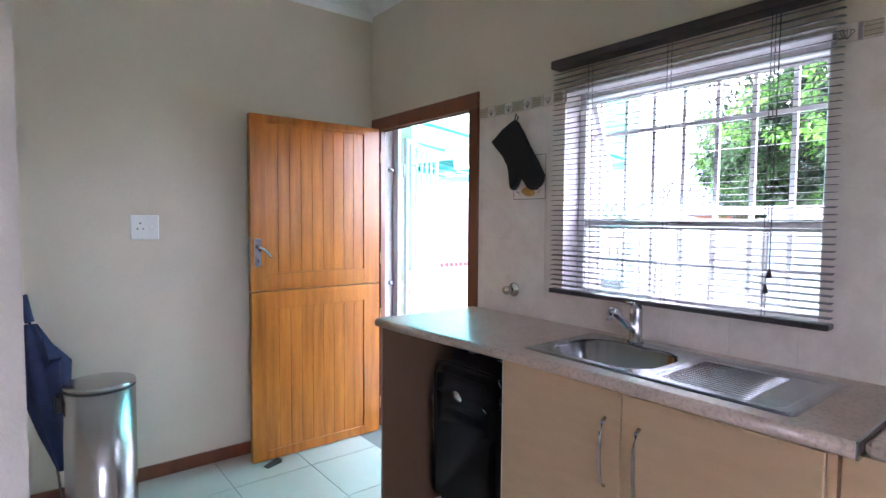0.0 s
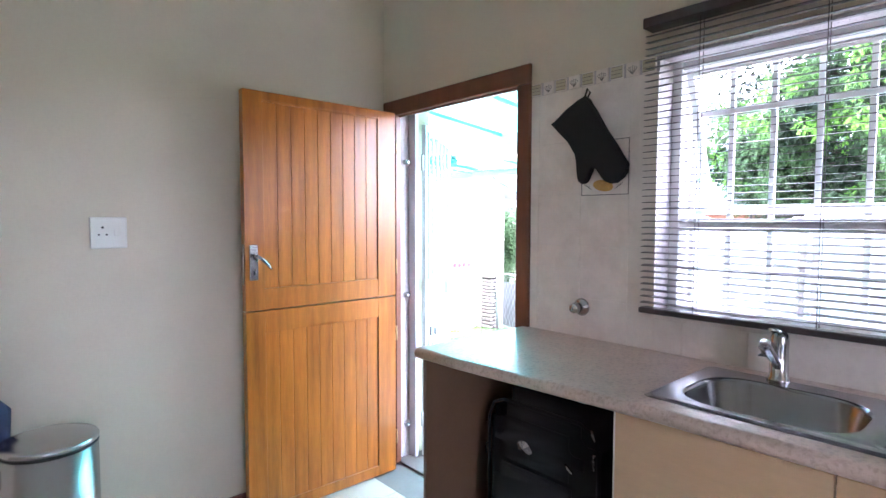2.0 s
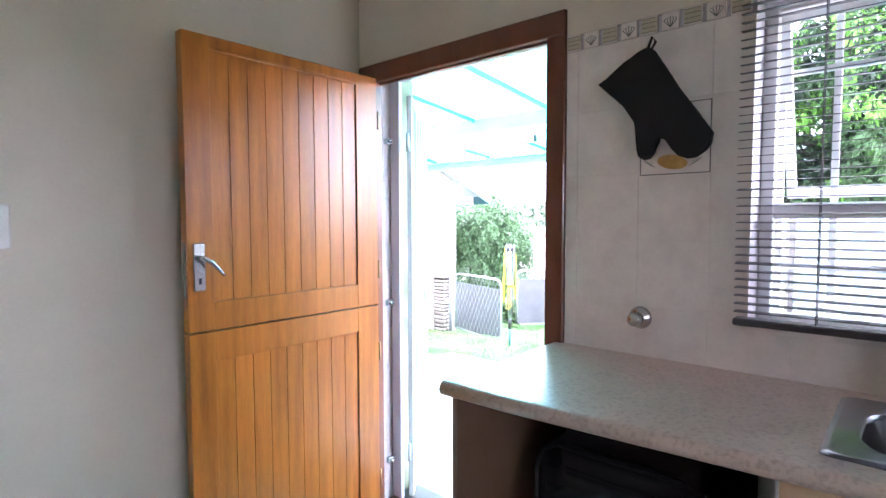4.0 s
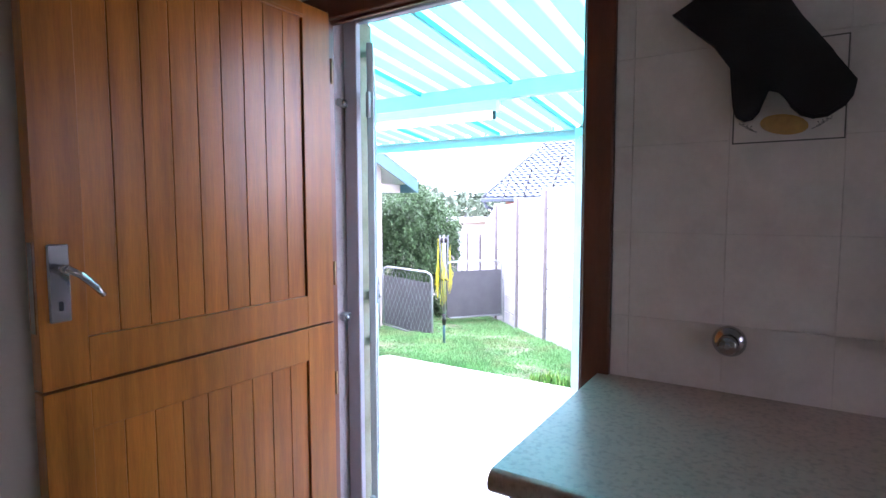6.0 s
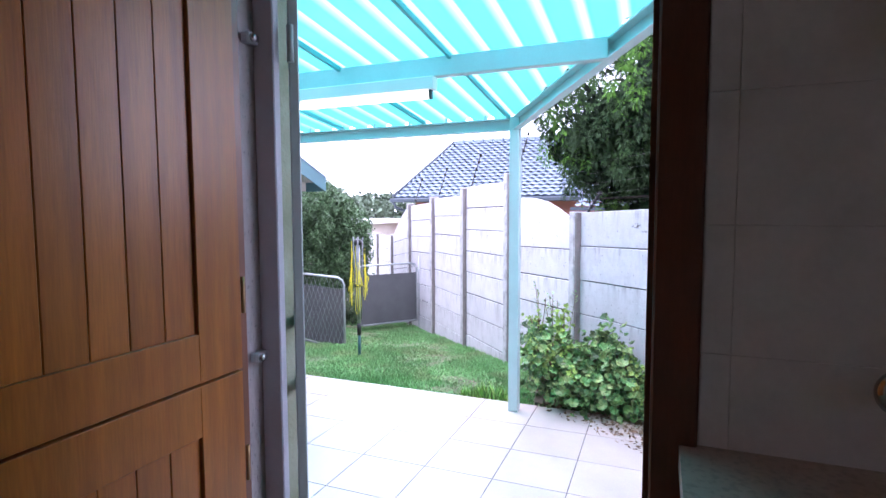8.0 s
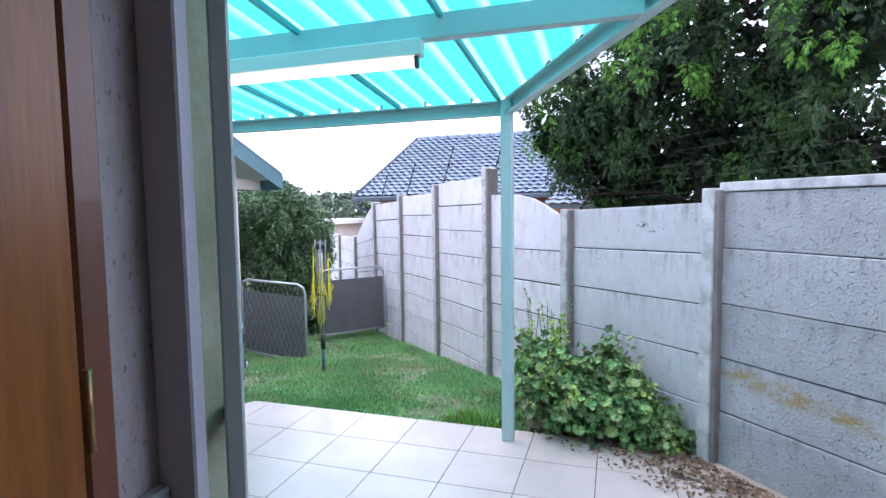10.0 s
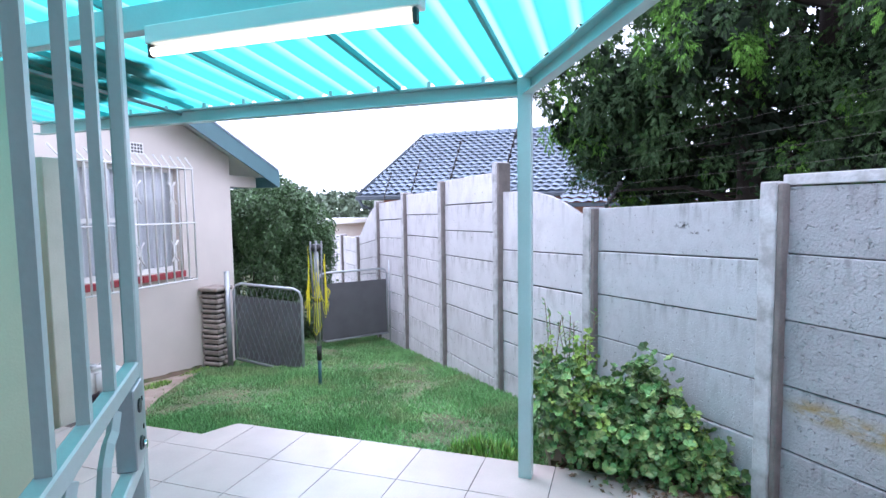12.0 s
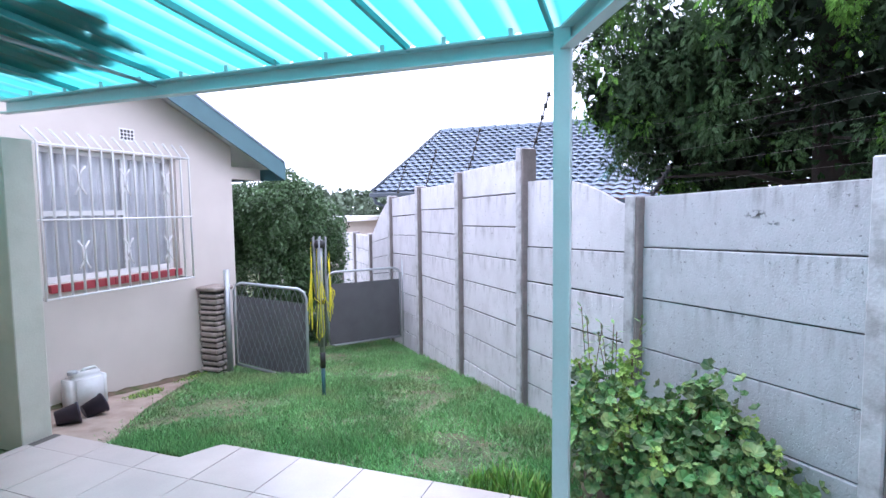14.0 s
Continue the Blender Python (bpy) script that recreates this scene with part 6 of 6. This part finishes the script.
def build_plants():
    t = thing("shrub", "large dense weeping green shrub behind the gates", "shrub")
    bm = bmesh.new()
    tube(bm, [(10.3, 9.2, -1.1), (10.4, 9.1, 0.2), (10.5, 9.2, 1.4)], 0.10, 8, taper=0.03)
    part("trunk", bm, bark, t)
    cl = [(11.0, 8.7, 0.9, 0.75, 0.75, 0.75), (10.7, 9.3, 1.15, 0.8, 0.8, 0.7), (11.2, 8.55, 0.5, 0.55, 0.55, 0.8), (10.6, 9.2, 0.0, 0.9, 0.9, 0.9), (10.3, 9.9, 1.2, 0.8, 0.8, 0.6),
          (10.0, 10.2, 0.5, 0.9, 0.9, 0.8), (11.1, 8.5, -0.5, 0.8, 0.8, 0.6), (10.8, 8.9, 1.75, 0.3, 0.3, 0.3)]
    rnd = random.Random(21)
    for k in range(40):
        a, b = rnd.uniform(3.3, 5.2), rnd.uniform(-0.3, 1.6)
        cl.append((10.8 + 1.0 * math.cos(a) + rnd.uniform(-0.3, 0.4), 9.0 + 1.0 * math.sin(a) + rnd.uniform(0.1, 0.9), b, 0.16, 0.16, 0.28))
    leaves("crown", cl, 110000, 0.026, leaf_bush, t, 8, droop=0.9, long=2.2)
    t = thing("geranium_bush", "bushy green geranium growing by the fence", "plant")
    rnd = random.Random(5)
    bm = bmesh.new()
    heads, tips = [], []
    for k in range(620):
        u, v = rnd.uniform(0, 1), rnd.uniform(-1, 1)
        x, y = 5.92 + 0.05 * u + 0.33 * v - 0.1 * u, 3.34 - 1.08 * u + 0.12 * v
        top = 0.30 - 0.75 * max(0, u - 0.6) - 0.25 * abs(v) + 0.10 * math.cos(9.5 * u) + 0.05 * math.sin(7 * v + 5 * u)
        z = -0.33 + (top + 0.33) * rnd.random() ** 0.55
        (tips if z > top - 0.09 and k % 3 == 0 else heads).append((x, y, z))
        if k % 3 == 0:
            tube(bm, [(6.05 + 0.2 * (x - 6.05), 2.95 + 0.35 * (y - 2.95), -0.4), (x, y, z)], 0.007, 5)
    for x, y, h in ((6.0, 3.06, 0.48), (6.02, 3.12, 0.42), (5.95, 3.28, 0.40)):
        tube(bm, [(x, y, 0.0), (x + 0.02, y, h)], 0.006, 5)
        tips += [(x + rnd.uniform(-0.03, 0.03), y + rnd.uniform(-0.03, 0.03), h - 0.045 * q) for q in range(8)]
    tagged(part("stalk_mass", bm, stalk_mat, t), kind="stuff")
    # rounded scalloped leaves, each a cupped disc facing outwards; small and pale on the tips
    def leaf_mesh(name, some, count, r0, r1, spread, mat, label):
        verts, faces = [], []
        for x, y, z in some:
            for q in range(count):
                r = rnd.uniform(r0, r1)
                off = Vector([rnd.gauss(0, spread) for _ in range(3)])
                c = Vector((x, y, z)) + off
                out = off.normalized() * 0.5 + Vector((-0.3 + rnd.gauss(0, 0.5), 0.1 + rnd.gauss(0, 0.5), 0.55))
                rot = out.to_track_quat("Z", "Y").to_matrix() @ Matrix.Rotation(rnd.uniform(0, 6.3), 3, "Z")
                n0 = len(verts)
                verts.append(tuple(c - rot @ Vector((0, 0, r * 0.5))))
                for w in range(13):
                    a = 2 * math.pi * w / 13
                    rr = r * (0.4 if w == 0 else 1 + 0.10 * (w % 2))
                    verts.append(tuple(c + rot @ Vector((rr * math.cos(a), rr * math.sin(a), r * 0.24 * (w % 2)))))
                faces.extend((n0, n0 + 1 + w, n0 + 1 + (w + 1) % 13) for w in range(13))
        me = bpy.data.meshes.new(name)
        me.from_pydata(verts, [], faces)
        me.materials.append(mat)
        ob = new(name, me)
        ob.parent = t
        tagged(ob, label, kind="stuff")
    leaf_mesh("foliage", heads, 5, 0.015, 0.043, 0.05, leaf_geranium, "rounded scalloped geranium leaves")
    leaf_mesh("young_foliage", tips, 11, 0.009, 0.022, 0.028, leaf_tip, "small pale green young leaves")
    # spindly weeds with narrow leaves rising from the bush
    bm, lf = bmesh.new(), bmesh.new()
    for k in range(8):
        x, y, h = 6.15 + rnd.uniform(-0.12, 0.15), 3.22 + rnd.uniform(-0.18, 0.10), rnd.uniform(0.42, 0.68)
        top = Vector((x + rnd.uniform(-0.12, 0.12), y + rnd.uniform(-0.12, 0.12), h))
        tube(bm, [(x, y, 0.0), tuple((Vector((x, y, 0.0)) + top) / 2 + Vector((0.02, 0, 0))), tuple(top)], 0.003, 5)
        for q in range(14):
            c = Vector((x, y, 0.0)).lerp(top, 0.45 + 0.55 * q / 13)
            a = rnd.uniform(0, 6.3)
            e = Vector((math.cos(a), math.sin(a), rnd.uniform(0.0, 0.8))).normalized() * rnd.uniform(0.04, 0.08)
            g = e.cross(Vector((0, 0, 1))).normalized() * 0.010
            lf.faces.new([lf.verts.new(v) for v in (c, c + e * 0.5 + g, c + e, c + e * 0.5 - g)])
    tagged(part("weed_stalks", bm, stalk_mat, t), kind="stuff")
    tagged(part("weed_leaves", lf, leaf_geranium, t, "narrow green weed leaves"), kind="stuff")
    t = thing("far_trees", "distant green trees beyond the yard", "trees")
    leaves("crown", [(30, 24, 0.6, 4, 4, 2.2), (34, 20, 0.5, 4, 4, 2.0), (36, 27.5, 1.0, 4, 4, 2.4), (26, 24, -0.2, 3, 3, 1.8), (22, 17, -0.2, 2, 2, 1.4)], 30000, 0.22, leaf_far, t, 12)
    leaves("crown", [(50, 36.5, 3.2 - 0.7 * k, 0.12 + 0.16 * k, 0.12 + 0.16 * k, 0.6) for k in range(6)], 5000, 0.2, leaf_dark, t, 13)


def build_grass():
    rng = np.random.default_rng(2)
    n = 330000
    x = 5.66 + (rng.random(n) ** 1.3) * 7.0
    y = 2.6 + rng.random(n) * 8.5
    ragged = rng.normal(size=n) * 0.06
    ok = (y > F0[1] + (x - F0[0]) * STEP[1] / STEP[0] + 0.05) & ((x > 8.6) | (y < 6.70 + 0.55 * (x - 5.5) + ragged))
    x, y = x[ok], y[ok]
    z = np.array([ground_z(a, b) for a, b in zip(x, y)])
    patch = np.array([noise.noise(Vector((a * 1.1, b * 1.1, 0))) + 0.5 * noise.noise(Vector((a * 4, b * 4, 3))) for a, b in zip(x, y)])
    keep = rng.random(len(x)) < 0.95 + 1.5 * patch.clip(-0.5, 0.1)
    x, y, z, patch = x[keep], y[keep], z[keep], patch[keep]
    h = (0.02 + 0.03 * rng.random(len(x))) * (1 + 0.8 * patch)
    a = rng.random(len(x)) * 2 * math.pi
    lean = rng.normal(size=(len(x), 2)) * 0.02
    w = 0.004 + 0.003 * rng.random(len(x))
    p = np.stack([x, y, z], 1)
    side = np.stack([np.cos(a) * w, np.sin(a) * w, 0 * w], 1)
    tip = p + np.stack([lean[:, 0], lean[:, 1], h], 1)
    verts = np.stack([p - side, p + side, tip], 1).reshape(-1, 3)
    me = bpy.data.meshes.new("grass")
    me.from_pydata(verts.tolist(), [], np.arange(len(verts)).reshape(-1, 3).tolist())
    me.materials.append(grass_mat)
    tagged(new("grass", me), "short green lawn grass with bare patches", "grass", kind="stuff")


def build_weeds():
    """Bright broad-bladed weeds at the foot of the pergola post and along the outbuilding wall."""
    for seed, (x, y, rx, ry), n, h, label in ((3, (5.84, 3.72, 0.16, 0.28), 420, 0.20, "tuft of bright green weeds at the edge of the patio"), (4, (6.82, 7.80, 0.28, 0.10), 380, 0.07, "low green weeds along the outbuilding wall"),
                                              (5, (7.55, 7.98, 0.35, 0.08), 260, 0.05, "low green weeds beside the stone pier")):
        rnd = random.Random(seed)
        t = thing("weed_tuft", label, "weeds", (x, y, ground_z(x, y)))
        verts, faces = [], []
        for k in range(n):
            a, q = rnd.uniform(0, 6.283), math.sqrt(rnd.random())
            c = Vector((rx * q * math.cos(a), ry * q * math.sin(a), 0))
            b, w = rnd.uniform(0, 6.283), rnd.uniform(0.003, 0.008)
            hh = h * rnd.uniform(0.4, 1.0) * (1.2 - q * 0.6)
            tip = c + Vector((math.cos(b), math.sin(b), 0)) * hh * rnd.uniform(0.1, 0.6) + Vector((0, 0, hh))
            mid = c.lerp(tip, 0.5) + Vector((0, 0, hh * 0.12))
            side = Vector((-math.sin(b), math.cos(b), 0)) * w
            n0 = len(verts)
            verts += [tuple(v) for v in (c - side * 0.5, c + side * 0.5, mid + side, tip, mid - side)]
            faces += [(n0, n0 + 1, n0 + 2, n0 + 4), (n0 + 4, n0 + 2, n0 + 3)]
        me = bpy.data.meshes.new("weed_growth")
        me.from_pydata(verts, [], faces)
        me.materials.append(weed_mat)
        ob = new("weed_growth", me)
        ob.parent = t
        tagged(ob, kind="stuff")


build_neighbour()
build_weeds()
build_conifer()
build_plants()
build_grass()


# ---- repeated small pieces, last ----
def lay_tiles():
    fl = bpy.data.objects["floor"]
    me = mesh_of("tile", boxes((-0.218, 0.218, -0.218, 0.218, -0.004, 0.0)), floor_tile)
    for i in range(-9, 5):
        for j in range(-12, 8):
            x, y = 0.91 + 0.44 * i, 2.94 + 0.44 * j - 0.22
            if WEST < x - 0.2 and x < W and SOUTH < y - 0.2 and y < N:
                part("tile", me, floor_tile, fl).location = (x, y, 0.0)
    pv = [o for o in bpy.data.objects if o.name == "pavement"][0]
    me = mesh_of("tile", boxes((-0.2205, 0.2205, -0.2255, 0.2255, -0.012, 0.0)), patio_tile)
    for i in range(8):
        for j in range(-8, 6):
            x, y = 5.4485 - 0.447 * i, 4.36 + 0.457 * j
            if y < 1.05 + 0.886 * (x - 4.46) + 0.45 or (i == 0 and y > 5.6):
                continue
            part("tile", me, patio_tile, pv).location = (x, y, PATIO)
    thin = mesh_of("tile", boxes((5.2245, 5.42, -0.2255, 0.2255, -0.012, 0.0)), patio_tile)
    for j in (4, 5):
        part("tile", thin, patio_tile, pv).location = (0, 4.36 + 0.457 * j, PATIO)
    cut = mesh_of("tile", boxes((-0.2225, 0.2225, 6.8765, 6.9495, -0.012, 0.0)), patio_tile)
    for i in range(1, 6):
        part("tile", cut, patio_tile, pv).location = (5.4485 - 0.447 * i, 0, PATIO)
    bm = bmesh.new()
    prism(bm, [(5.2265, 5.508), (5.671, 5.508), (5.665, 5.66), (5.60, 5.70), (5.42, 5.79), (5.42, 5.957), (5.2265, 5.957)], PATIO - 0.012, PATIO)
    part("tile", bm, patio_tile, pv)


lay_tiles()
